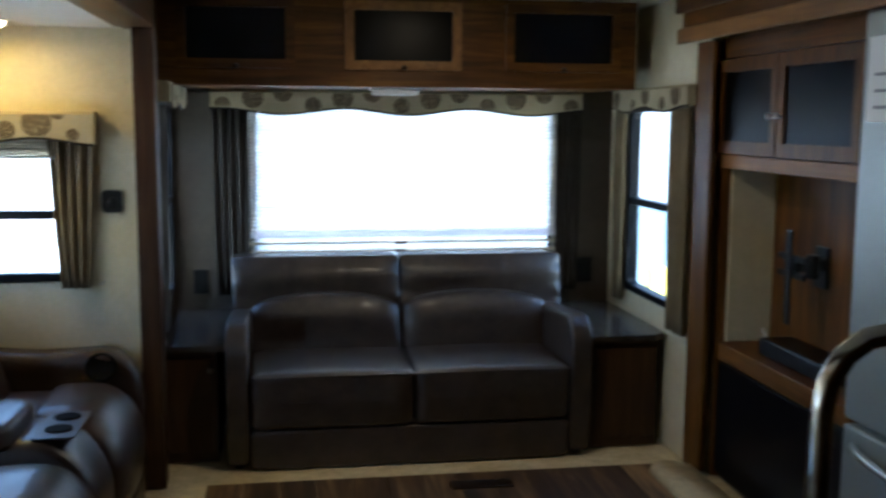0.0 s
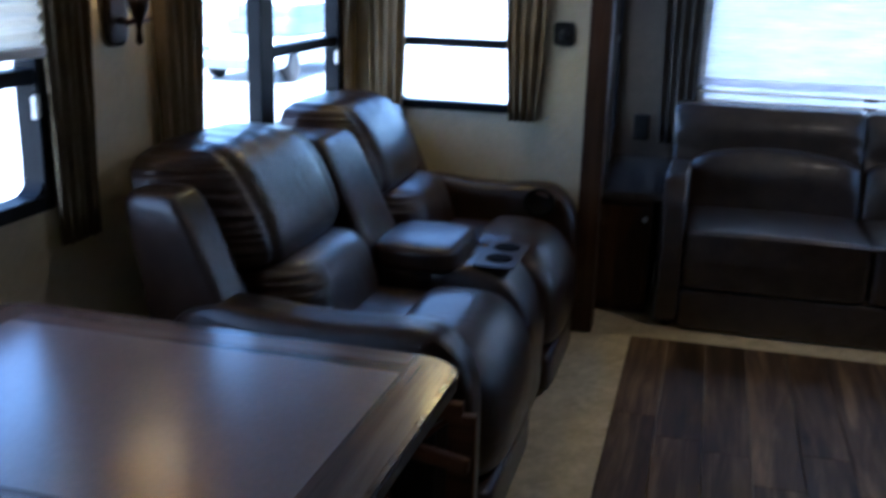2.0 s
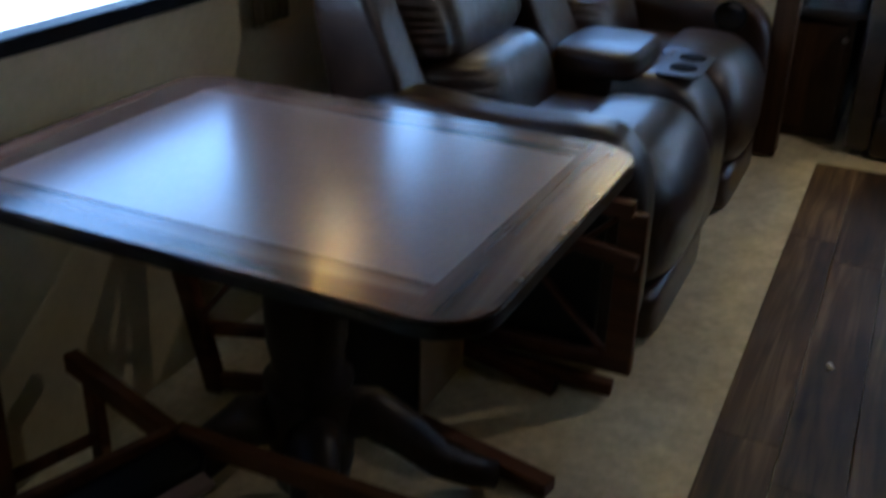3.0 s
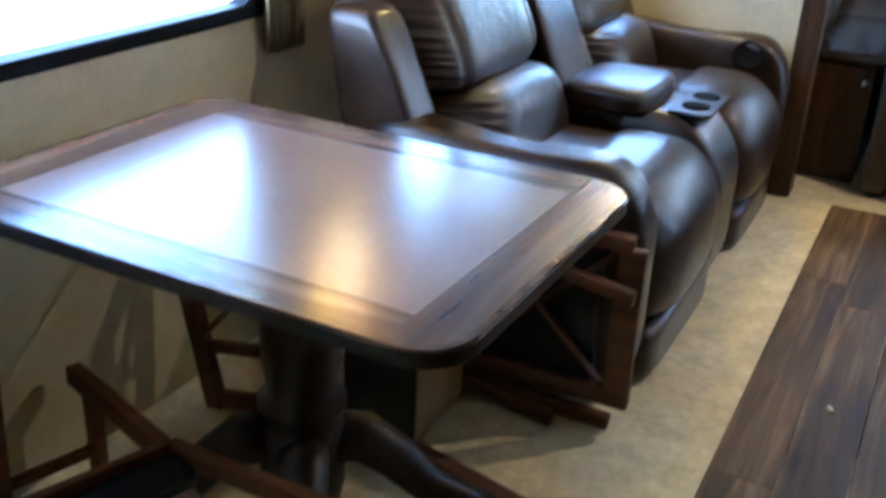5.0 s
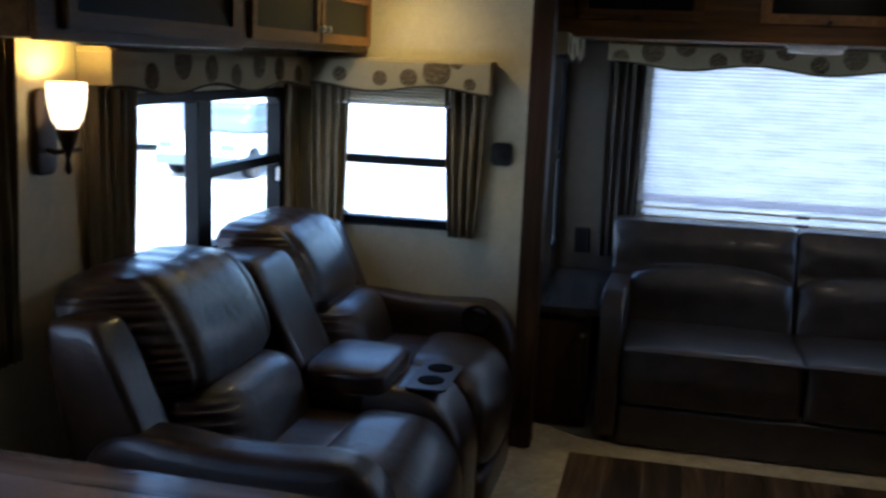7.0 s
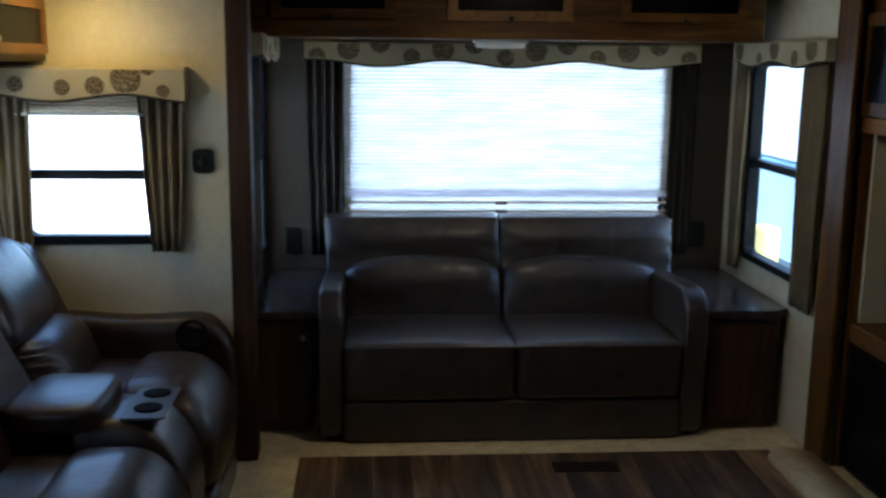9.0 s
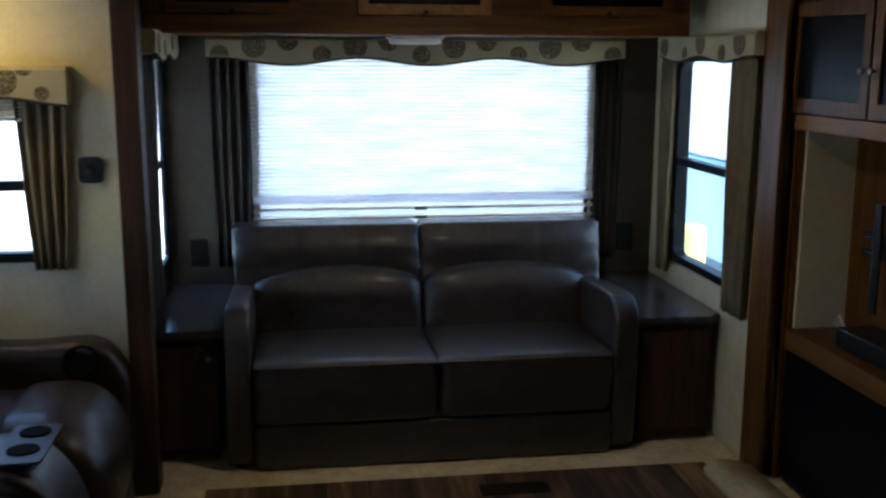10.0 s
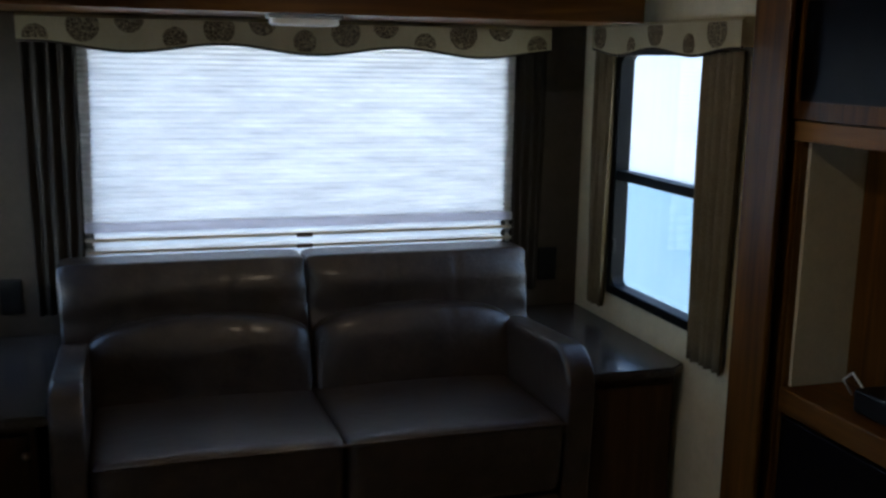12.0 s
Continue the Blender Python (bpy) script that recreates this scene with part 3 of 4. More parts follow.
def valance(axis, at, a0, a1, z0, z1, depth, inward, waves, amp, label, dots, ends=True):
    """A padded cornice with a wavy lower edge, piping and round motifs."""
    e = thing("valance", ((a0 + a1) / 2, at, z0) if axis == "y" else (at, (a0 + a1) / 2, z0), label, "valance")
    P = (lambda a, d, z: (a, at + inward * d, z)) if axis == "y" else (lambda a, d, z: (at + inward * d, a, z))
    low = lambda a: z0 + amp * math.sin((a - a0) / (a1 - a0) * waves * 2 * math.pi + 1.2)
    bm = bmesh.new()
    n = 48
    cols = []
    for i in range(n + 1):
        a = a0 + (a1 - a0) * i / n
        zl = low(a)
        cols.append([bm.verts.new(P(a, d, z)) for d, z in ((0.004, z1), (depth - 0.012, z1), (depth, z1 - 0.012), (depth, zl), (depth - 0.014, zl), (depth - 0.014, z1 - 0.014), (0.004, z1 - 0.014))])
    k = 7
    for c, d in zip(cols, cols[1:]):
        for q in range(k):
            bm.faces.new((c[q], c[(q + 1) % k], d[(q + 1) % k], d[q]))
    bm.faces.new(cols[0])
    bm.faces.new(cols[-1][::-1])
    part("board", bm, VALANCE, e)
    for aa in ((a0, a1) if ends else ()):
        s = 0.012 if aa == a0 else -0.012
        p, q = sorted((aa + s * 0.15, aa + s))
        d0, d1 = sorted((at + inward * 0.004, at + inward * (depth - 0.015)))
        zz = low(aa)
        part("end_board", box(p, q, d0, d1, zz, z1 - 0.015) if axis == "y" else box(d0, d1, p, q, zz, z1 - 0.015), VALANCE, e)
    part("piping", rod([P(a0 + (a1 - a0) * i / 40, depth - 0.006, low(a0 + (a1 - a0) * i / 40) - 0.003) for i in range(41)], 0.0065, 8), PIPING, e, "dark cord along the wavy edge", True)
    for a, z, r in dots:
        b2 = bmesh.new()
        ring = []
        zc = z0 + z * (z1 - z0)
        for i in range(24):
            t = 2 * math.pi * i / 24
            aa, zz = a + r * math.cos(t), zc + r * math.sin(t)
            aa = min(max(aa, a0), a1)
            zz = min(max(zz, low(aa) + 0.004), z1 - 0.013)
            ring.append((aa, zz))
        lo = [b2.verts.new(P(aa, depth + 0.0002, zz)) for aa, zz in ring]
        hi = [b2.verts.new(P(aa, depth + 0.0016, zz)) for aa, zz in ring]
        b2.faces.new(hi)
        for i in range(24):
            b2.faces.new((lo[i], lo[(i + 1) % 24], hi[(i + 1) % 24], hi[i]))
        part("round_motif", b2, DOT, e, "brown speckled disc motif")
    return e


rear_dots = [(-0.25 + i * 0.152, (0.25, 0.62, 0.9)[i % 3], (0.042, 0.055, 0.05)[i % 3]) for i in range(13)]
valance("y", YR, -0.31, 1.635, 1.585, 1.688, 0.12, -1, 3.0, 0.016, "linen valance with brown discs and wavy edge", rear_dots)
curtain("y", YR, -0.31, -0.085, 0.62, 1.62, -1, CURTAIN_SHADED, "brown gathered curtain, darkened for shade", 0.85, 5, 1)
curtain("y", YR, 1.47, 1.66, 0.62, 1.62, -1, CURTAIN_SHADED, "brown gathered curtain, darkened for shade", 0.85, 5, 2)
valance("x", XR, 3.97, 4.97, 1.60, 1.70, 0.06, -1, 2.0, 0.012, "linen valance with brown discs and wavy edge", [(4.10, 0.62, 0.055), (4.26, 0.2, 0.035), (4.48, 0.66, 0.052), (4.65, 0.18, 0.03), (4.90, 0.55, 0.05)])
curtain("x", XR, 3.98, 4.20, 0.58, 1.60, -1, CURTAIN, "olive brown gathered curtain", 0.9, 5, 3)
curtain("x", XR, 4.83, 4.97, 0.60, 1.60, -1, CURTAIN, "olive brown gathered curtain", 0.85, 4, 4)
valance("x", XB, 4.24, 4.98, 1.60, 1.70, 0.10, 1, 2.0, 0.012, "linen valance with brown discs and wavy edge", [(4.32, 0.5, 0.045), (4.5, 0.3, 0.035), (4.75, 0.7, 0.045)])
curtain("x", XB, 4.25, 4.62, 0.58, 1.60, 1, CURTAIN_SHADED, "brown gathered curtain, darkened for shade", 0.95, 6, 5)
valance("y", YE, -1.47, -0.69, 1.45, 1.565, 0.11, -1, 1.5, 0.014, "linen valance with brown discs and wavy edge", [(-1.31, 0.4, 0.03), (-1.14, 0.3, 0.03), (-1.02, 0.35, 0.036), (-0.905, 0.60, 0.058), (-0.77, 0.2, 0.025), (-0.825, 0.97, 0.03)])
curtain("y", YE, -0.885, -0.705, 0.845, 1.46, -1, CURTAIN, "olive brown curtain gathered at the bottom", 0.58, 4, 7)
curtain("y", YE, -1.46, -1.285, 0.83, 1.46, -1, CURTAIN, "olive brown gathered curtain", 0.75, 4, 8)
valance("x", XL, 2.47, 3.955, 1.45, 1.565, 0.11, 1, 2.5, 0.014, "linen valance with brown discs and wavy edge", [(2.68 + i * 0.19, (0.3, 0.7, 0.5)[i % 3], (0.04, 0.055, 0.045)[i % 3]) for i in range(7)])
curtain("x", XL, 2.47, 2.725, 0.80, 1.46, 1, CURTAIN, "olive brown gathered curtain", 0.85, 5, 9)
curtain("x", XL, 3.915, 4.03, 0.80, 1.46, 1, CURTAIN, "olive brown gathered curtain", 0.85, 4, 10)
curtain("x", XL, 2.00, 2.17, 0.79, 1.60, 1, CURTAIN, "olive brown gathered curtain", 0.85, 5, 11)

# ---- rear sofa ----


def sofa():
    e = thing("sofa", (0.63, 4.55, 0), "grey-brown leather two-seat sofa with arched back cushions", "sofa")
    part("base", box(-0.10, 1.33, 4.16, 4.90, 0.03, 0.20, 0.015), SOFA_LEATHER, e)

    def seat_shape(u, w):
        w.z += 0.008 * (1 - u.x * u.x) * max(0.0, u.z)
        if u.y < -0.6:
            w.y += 0.02 * max(0.0, -u.z)
        w.z += 0.03 * u.y * -0.3
        return w

    part("seat_cushion", cushion(-0.110, 0.619, 4.105, 4.76, 0.172, 0.428, 17, 24, seat_shape), SOFA_LEATHER, e, "", True)
    part("seat_cushion", cushion(0.621, 1.336, 4.105, 4.76, 0.172, 0.428, 17, 24, seat_shape), SOFA_LEATHER, e, "", True)
    part("seat_piping", rod([(-0.10 + 1.43 * k / 30, 4.108, 0.423) for k in range(31)], 0.006, 8), SOFA_LEATHER, e, "", True)
    part("front_panel", cushion(-0.109, 1.336, 4.134, 4.18, 0.004, 0.178, 24, 8), SOFA_LEATHER, e, "", True)

    for x0, x1 in ((-0.200, 0.622), (0.624, 1.456)):
        def band_shape(u, w):
            w.y += (w.z - 0.40) * 0.30
            flare = 0.014 * max(0.0, (w.z - 0.62) / 0.24)
            w.x += flare * (1 if (x0 > 0 and u.x > 0) else -1 if (x0 < 0 and u.x < 0) else 0) * abs(u.x) ** 3
            front = max(0.0, -u.y)
            side = 1 - abs(u.x) ** 8
            w.y -= 0.030 * math.exp(-((w.z - 0.775) / 0.075) ** 2) * side * front
            w.y -= 0.004 * math.sin(w.z * 70 + 5 * u.x) * front * abs(u.x) ** 6
            for sx in (-0.33, 0.33):
                w.y += 0.005 * math.exp(-((u.x - sx) / 0.022) ** 2) * front
            return w

        def pillow_shape(u, w):
            top = 0.690 - 0.046 * u.x * u.x
            w.z = 0.385 + (w.z - 0.385) * (top - 0.385) / 0.305
            w.y += (w.z - 0.40) * 0.26
            front = max(0.0, -u.y)
            w.y -= 0.030 * math.exp(-((w.z - 0.59) / 0.10) ** 2) * (1 - abs(u.x) ** 6) * front
            w.y += 0.004 * math.sin(u.x * 23 + w.z * 18) * front * max(0.0, abs(u.x) - 0.7)
            for sx in (-0.33, 0.33):
                w.y += 0.004 * math.exp(-((u.x - sx) / 0.022) ** 2) * front
            return w
        part("back_cushion", cushion(x0, x1, 4.685, 4.83, 0.385, 0.862, 26, 44, band_shape), SOFA_LEATHER, e, "", True)
        inner = 0.075 if x0 < 0 else 0.0
        part("back_pillow", cushion(x0 + inner + 0.004, x1 - (0.075 if x0 > 0 else 0.0) - 0.004, 4.628, 4.735, 0.385, 0.690, 7, 36, pillow_shape), SOFA_LEATHER, e, "arched padded lower back pillow", True)
    part("back_frame", turned(box(-0.195, 1.45, -0.05, 0.05, 0.0, 0.62, 0.02, 3), pose(0, 4.84, 0.22, -15)), SOFA_LEATHER, e)
    for x0, x1 in ((-0.212, -0.111), (1.337, 1.440)):
        def arm_shape(u, w):
            near = min(0.13, max(0.0, 4.25 - w.y))
            if u.z > 0:
                w.z -= (0.13 - math.sqrt(max(0.0, 0.13 ** 2 - near ** 2))) * u.z ** 4
                w.z -= 0.07 * max(0.0, w.y - 4.2) * u.z
            w.y += 0.05 * max(0.0, 0.45 - w.z) * max(0.0, -u.y)
            return w
        part("armrest", cushion(x0, x1, 4.118, 4.84, 0.006, 0.652, 12, 26, arm_shape), SOFA_LEATHER, e, "", True)
    for x, y in ((-0.16, 4.20), (1.39, 4.20), (-0.16, 4.8), (1.39, 4.8)):
        part("foot", lathe([(0.022, 0), (0.026, 0.05)], (x, y, 0), 12), BLACK, e)
    return e


sofa()


# ---- end tables ----
def end_table(x0, x1, y0, y1, ztop, clip, label, handles):
    e = thing("end_table", ((x0 + x1) / 2, (y0 + y1) / 2, 0), label, "end table")
    out = [(x0, y0), (x1 - clip, y0), (x1, y0 + clip * 0.8), (x1, y1), (x0, y1)] if clip > 0 else [(x0, y0), (x1, y0), (x1, y1), (x0, y1)]
    bm = plate(out, ztop - 0.032, ztop)
    bmesh.ops.bevel(bm, geom=[ed for ed in bm.edges if abs(ed.verts[0].co.z - ed.verts[1].co.z) < 1e-4], offset=0.006, segments=2, affect="EDGES")
    part("top", bm, STONE_TOP, e, "dark marbled stone-look top")
    b0, b1 = x0 + 0.015, x1 - 0.035
    part("body", box(b0, b1, y0 + 0.04, y1, 0.0, ztop - 0.033, 0.004), CHERRY_DARK, e)
    d = part("door", box(b0 + 0.02, b1 - 0.02, y0 + 0.022, y0 + 0.0385, 0.05, ztop - 0.06, 0.004), CHERRY_DARK, e)
    for hx, hz in handles:
        part("knob", turned(lathe([(0.005, 0), (0.006, 0.012), (0.013, 0.016), (0.012, 0.024), (0.004, 0.028)], (0, 0, 0), 14), pose(hx, y0 + 0.022, hz, 90)), NICKEL, d, "satin nickel knob", True)
    return e


end_table(-0.512, -0.218, 4.245, 5.14, 0.545, 0.0, "cherry wood end cabinet with a dark marbled top", [(-0.28, 0.43)])
end_table(1.447, 1.835, 4.205, 5.14, 0.545, 0.06, "cherry wood end cabinet with a dark marbled top beside the sofa", [])


# ---- rear overhead cabinet ----
def framed_door(parent, axis, face, a0, a1, z0, z1, out, w, wood, knob=None, glass=DARK_GLASS, t=0.018, knob_metal=NICKEL):
    d0, d1 = sorted((face + out * 0.001, face + out * t))
    B = (lambda p, q, r, s, e0=d0, e1=d1, bv=0.004: box(p, q, e0, e1, r, s, bv)) if axis == "y" else (lambda p, q, r, s, e0=d0, e1=d1, bv=0.004: box(e0, e1, p, q, r, s, bv))
    bm = bmesh.new()
    P3 = (lambda a, d, z: (a, d, z)) if axis == "y" else (lambda a, d, z: (d, a, z))
    loops = []
    for d, i in ((d0, 0.0), (d1, 0.0), (d1, w), (d0, w)):
        loops.append([bm.verts.new(P3(a, d, z)) for a, z in ((a0 + i, z0 + i), (a1 - i, z0 + i), (a1 - i, z1 - i), (a0 + i, z1 - i))])
    for p, q in zip(loops, loops[1:] + loops[:1]):
        for k in range(4):
            bm.faces.new((p[k], p[(k + 1) % 4], q[(k + 1) % 4], q[k]))
    bmesh.ops.bevel(bm, geom=bm.edges[:], offset=0.003, segments=2, affect="EDGES")
    d = part("door", bm, wood, parent)
    g0, g1 = sorted((face + out * 0.003, face + out * 0.008))
    part("glass_panel", B(a0 + w - 0.003, a1 - w + 0.003, z0 + w - 0.003, z1 - w + 0.003, g0, g1, 0.0), glass, d, "dark smoked glass panel")
    if knob:
        ka, kz = knob
        m = pose(ka, face + out * t, kz, 90) if axis == "y" else pose(face + out * t, ka, kz, 0, 90 * out)
        part("knob", turned(lathe([(0.004, 0), (0.005, 0.012), (0.012, 0.016), (0.011, 0.024), (0.003, 0.027)], (0, 0, 0), 12), m), knob_metal, d, "small metal knob", True)
    return d


oc = thing("overhead_cabinet", (0.61, 4.8, 1.69), "cherry wood overhead cabinet with three smoked-glass doors", "cabinet")
part("body", box(-0.49, 1.715, 4.47, 5.14, 1.692, ZC - 0.002, 0.005), CHERRY_X, oc)
part("face_frame", box(-0.495, 1.72, 4.452, 4.469, 1.688, ZC - 0.003, 0.004), CHERRY_X, oc)
for a0, a1 in ((-0.41, 0.11), (0.335, 0.872), (1.08, 1.635)):
    framed_door(oc, "y", 4.452, a0, a1, 1.765, 2.075, -1, 0.042, OAK_EDGE if a0 == 0.335 else CHERRY_X, ((a0 + a1) / 2, 1.775), knob_metal=BRONZE)

lamp = thing("under_cabinet_light", (0.57, 4.52, 1.66), "flat white plastic light under the cabinet", "light")
part("housing", box(0.455, 0.69, 4.49, 4.57, 1.674, 1.687, 0.004), WHITE, lamp)
part("diffuser", cushion(0.465, 0.68, 4.495, 4.565, 1.652, 1.678, 6, 6), WHITE, lamp, "", True)


# fitting for the added fill lamp, also out of view
for cx, cy in FILL_SPOTS:
    cl = thing("ceiling_light", (cx, cy, 2.08), "small round unseen ceiling light, added as fill", "ceiling light", "ceiling lights")
    part("ring", lathe([(0.05, 0.0), (0.072, 0.0), (0.075, 0.008), (0.072, 0.018), (0.05, 0.018)], (cx, cy, 2.081), 24), NICKEL, cl, "", True)

cl = thing("ceiling_light", (*SLIDE_SPOT, ZS), "round lit puck light under the slide-out ceiling", "ceiling light", "ceiling lights")
part("ring", lathe([(0.070, 0.0), (0.078, 0.0), (0.086, 0.004), (0.088, 0.008), (0.070, 0.008)], (*SLIDE_SPOT, ZS - 0.009), 32), NICKEL, cl, "", True)
part("diffuser", lathe([(0.001, -0.030), (0.030, -0.028), (0.052, -0.022), (0.068, -0.010), (0.0695, 0.004), (0.001, 0.004)], (*SLIDE_SPOT, ZS - 0.006), 32), PUCK_GLASS, cl, "glowing warm diffuser", True)

# ---- slide-out overhead cabinets ----
def overhead(y0, y1, xf, z0, doors, label):
    e = thing("overhead_cabinet", (XL, (y0 + y1) / 2, z0), label, "cabinet")
    part("body", box(XL + 0.002, xf - 0.018, y0 + 0.003, y1 - 0.003, z0, ZS - 0.002, 0.004), CHERRY_Y, e)
    part("face_frame", box(xf - 0.017, xf, y0, y1, z0 - 0.004, ZS - 0.003, 0.004), CHERRY_Y, e)
    for a0, a1, k in doors:
        framed_door(e, "x", xf, a0, a1, z0 + 0.02, 1.806, 1, 0.038, OAK_EDGE if k else CHERRY_Y, (k, z0 + 0.07) if k else None)
    return e


overhead(1.82, 2.79, -1.20, 1.575, [(1.90, 2.72, None)], "cherry wood overhead cabinet with a dark glass door")
overhead(2.80, 4.065, -1.22, 1.585, [(2.86, 3.445, 3.42), (3.455, 4.04, 3.48)], "cherry wood overhead cabinet with two glass doors and knobs")


# ---- loveseat ----
def loveseat():
    e = thing("reclining_loveseat", (-1.0, 3.05, 0), "brown leather reclining loveseat with a centre console and cup holders", "loveseat")
    part("base", box(-1.40, -0.68, 2.16, 3.97, 0.04, 0.34, 0.02), LEATHER, e)
    for y0, y1 in ((2.27, 2.92), (3.26, 3.85)):
        def seat_shape(u, w):
            w.z += 0.02 * (1 - u.y * u.y) * max(0.0, u.z)
            return w
        part("seat_cushion", cushion(-1.12, -0.74, y0, y1, 0.28, 0.485, 6, 12, seat_shape), LEATHER, e, "", True)

        def foot_shape(u, w):
            w.x -= 0.11 * max(0.0, (w.z - 0.32) / 0.22) ** 2
            w.x += 0.02 * (1 - u.y * u.y)
            w.x += 0.003 * math.sin(w.z * 90 + w.y * 20) * max(0.0, abs(u.y) - 0.6)
            return w
        part("footrest", cushion(-0.79, -0.505, y0 + 0.003, y1 - 0.003, 0.135, 0.535, 4.0, 16, foot_shape), LEATHER, e, "", True)
        part("toe_panel", cushion(-0.70, -0.508, y0 + 0.01, y1 - 0.01, 0.008, 0.155, 8, 8), LEATHER, e, "", True)

        def ruche(u, s):
            near = 1 - abs(u.y)
            return math.exp(-((near - 0.12) / 0.22) ** 2) * s * (0.0 if u.y > 0 else 1.0)

        def lumbar(u, w):
            w.x -= 0.34 * (w.z - 0.52)
            w.x -= 0.10 * max(0.0, (-u.y - 0.35) / 0.65) ** 2 * (0.5 + 0.5 * u.x)
            r = ruche(u, 1.0) * (math.sin(w.z * 225 + 9 * u.y + 1.5 * math.sin(w.z * 37)) + 0.5 * math.sin(w.z * 380))
            w.x += 0.0055 * r
            w.z += 0.005 * r
            return w
        part("lumbar_cushion", cushion(-1.25, -0.985, y0 + 0.005, y1 - 0.005, 0.43, 0.685, 3.4, 44, lumbar), LEATHER, e, "", True)

        def head(u, w):
            w.x -= 0.50 * (w.z - 0.66)
            w.x -= 0.17 * max(0.0, (-u.y - 0.35) / 0.65) ** 2 * (0.5 + 0.5 * u.x)
            w.x += 0.022 * (1 - u.z * u.z) * (1 if u.x > 0 else 0)
            r = ruche(u, 1.0) * (math.sin(w.z * 230 + 9 * u.y + 2.0 * math.sin(w.z * 41)) + 0.5 * math.sin(w.z * 390 + 13 * u.y))
            w.x += 0.0055 * r * (1 if u.x > -0.3 else 0)
            w.z += 0.002 * r
            for sy in (-0.52, 0.74):
                w.x -= 0.010 * math.exp(-((u.y - sy) / 0.035) ** 2) * max(0.0, u.x)
            if u.z > 0.6:
                w.z += 0.004 * math.sin(w.y * 60) * (u.z - 0.6)
            return w
        part("headrest", cushion(-1.355, -1.10, y0 - (0.065 if y0 < 3 else 0.12), y1 + (0.01 if y0 < 3 else -0.05), 0.66, 0.985, 4.2, 56, head), LEATHER, e, "", True)
    for y0, y1 in ((2.125, 2.285), (3.84, 3.98)):
        def wing(u, w):
            w.x -= (0.32 + 0.12 * u.x) * (w.z - 0.4)
            return w
        part("back_wing", cushion(-1.34, -1.06, y0, y1, 0.30, 0.905, 7, 14, wing), LEATHER, e, "", True)

    def mid_back(u, w):
        w.x -= 0.50 * (w.z - 0.50)
        return w
    part("console_back", cushion(-1.25, -1.02, 2.935, 3.245, 0.46, 0.915, 9, 14, mid_back), LEATHER, e, "flat leather slab between the seats", True)

    def box_shape(u, w):
        if u.x > 0:
            w.x -= 0.13 * max(0.0, (w.z - 0.30) / 0.25) ** 2
        return w
    part("console", cushion(-1.15, -0.53, 2.93, 3.25, 0.008, 0.55, 9, 16, box_shape), LEATHER, e, "", True)
    part("console_lid", cushion(-1.06, -0.775, 2.895, 3.275, 0.515, 0.612, 4.5, 16), LEATHER, e, "padded console lid", True)
    tray = part("cup_tray", plate(rounded(-0.735, -0.602, 2.965, 3.255, 0.02), 0.546, 0.553), TRAY, e, "smooth dark brown plastic cup tray")
    for y in (3.055, 3.190):
        part("cup_holder", lathe([(0.030, 0.0004), (0.0425, 0.0004), (0.0425, 0.004), (0.040, 0.005), (0.030, 0.002)], (-0.667, y, 0.553), 28), CUP_BLACK, tray, "black cup ring", True)
        part("cup_well", lathe([(0.002, 0.0005), (0.0385, 0.0005), (0.0385, 0.0022), (0.002, 0.0022)], (-0.667, y, 0.553), 28), CUP_BLACK, tray, "dark cup well")
    for y0, y1, s, top in ((2.085, 2.27, -1, 0.655), (3.85, 4.03, 1, 0.635)):
        def arm(u, w):
            t = min(1.0, max(0.0, (w.x + 1.25) / 0.72))
            up = max(0.0, u.z)
            w.z -= up * 0.024 * math.sin(t * math.pi) ** 2
            if w.x > -0.66:
                w.z -= up * 0.9 * ((w.x + 0.66) / 0.13) ** 2 * 0.06
            w.y += s * 0.014 * (1 - u.z * u.z)
            return w
        part("armrest", cushion(-1.33, -0.525, y0, y1, 0.012, top, 5, 22, arm), LEATHER, e, "", True)
    part("cup_holder", turned(lathe([(0.004, 0.002), (0.056, 0.002), (0.063, 0.006), (0.060, 0.014), (0.051, 0.013), (0.047, 0.005), (0.004, 0.004)], (0, 0, 0), 28), pose(-0.675, 3.852, 0.556, 52, 14, 0)), CUP_BLACK, e, "black cup holder in the armrest", True)
    for x in (-1.3, -0.75):
        for y in (2.2, 3.9):
            part("foot", lathe([(0.03, 0), (0.03, 0.05)], (x, y, 0), 12), BLACK, e)
    return e


loveseat()


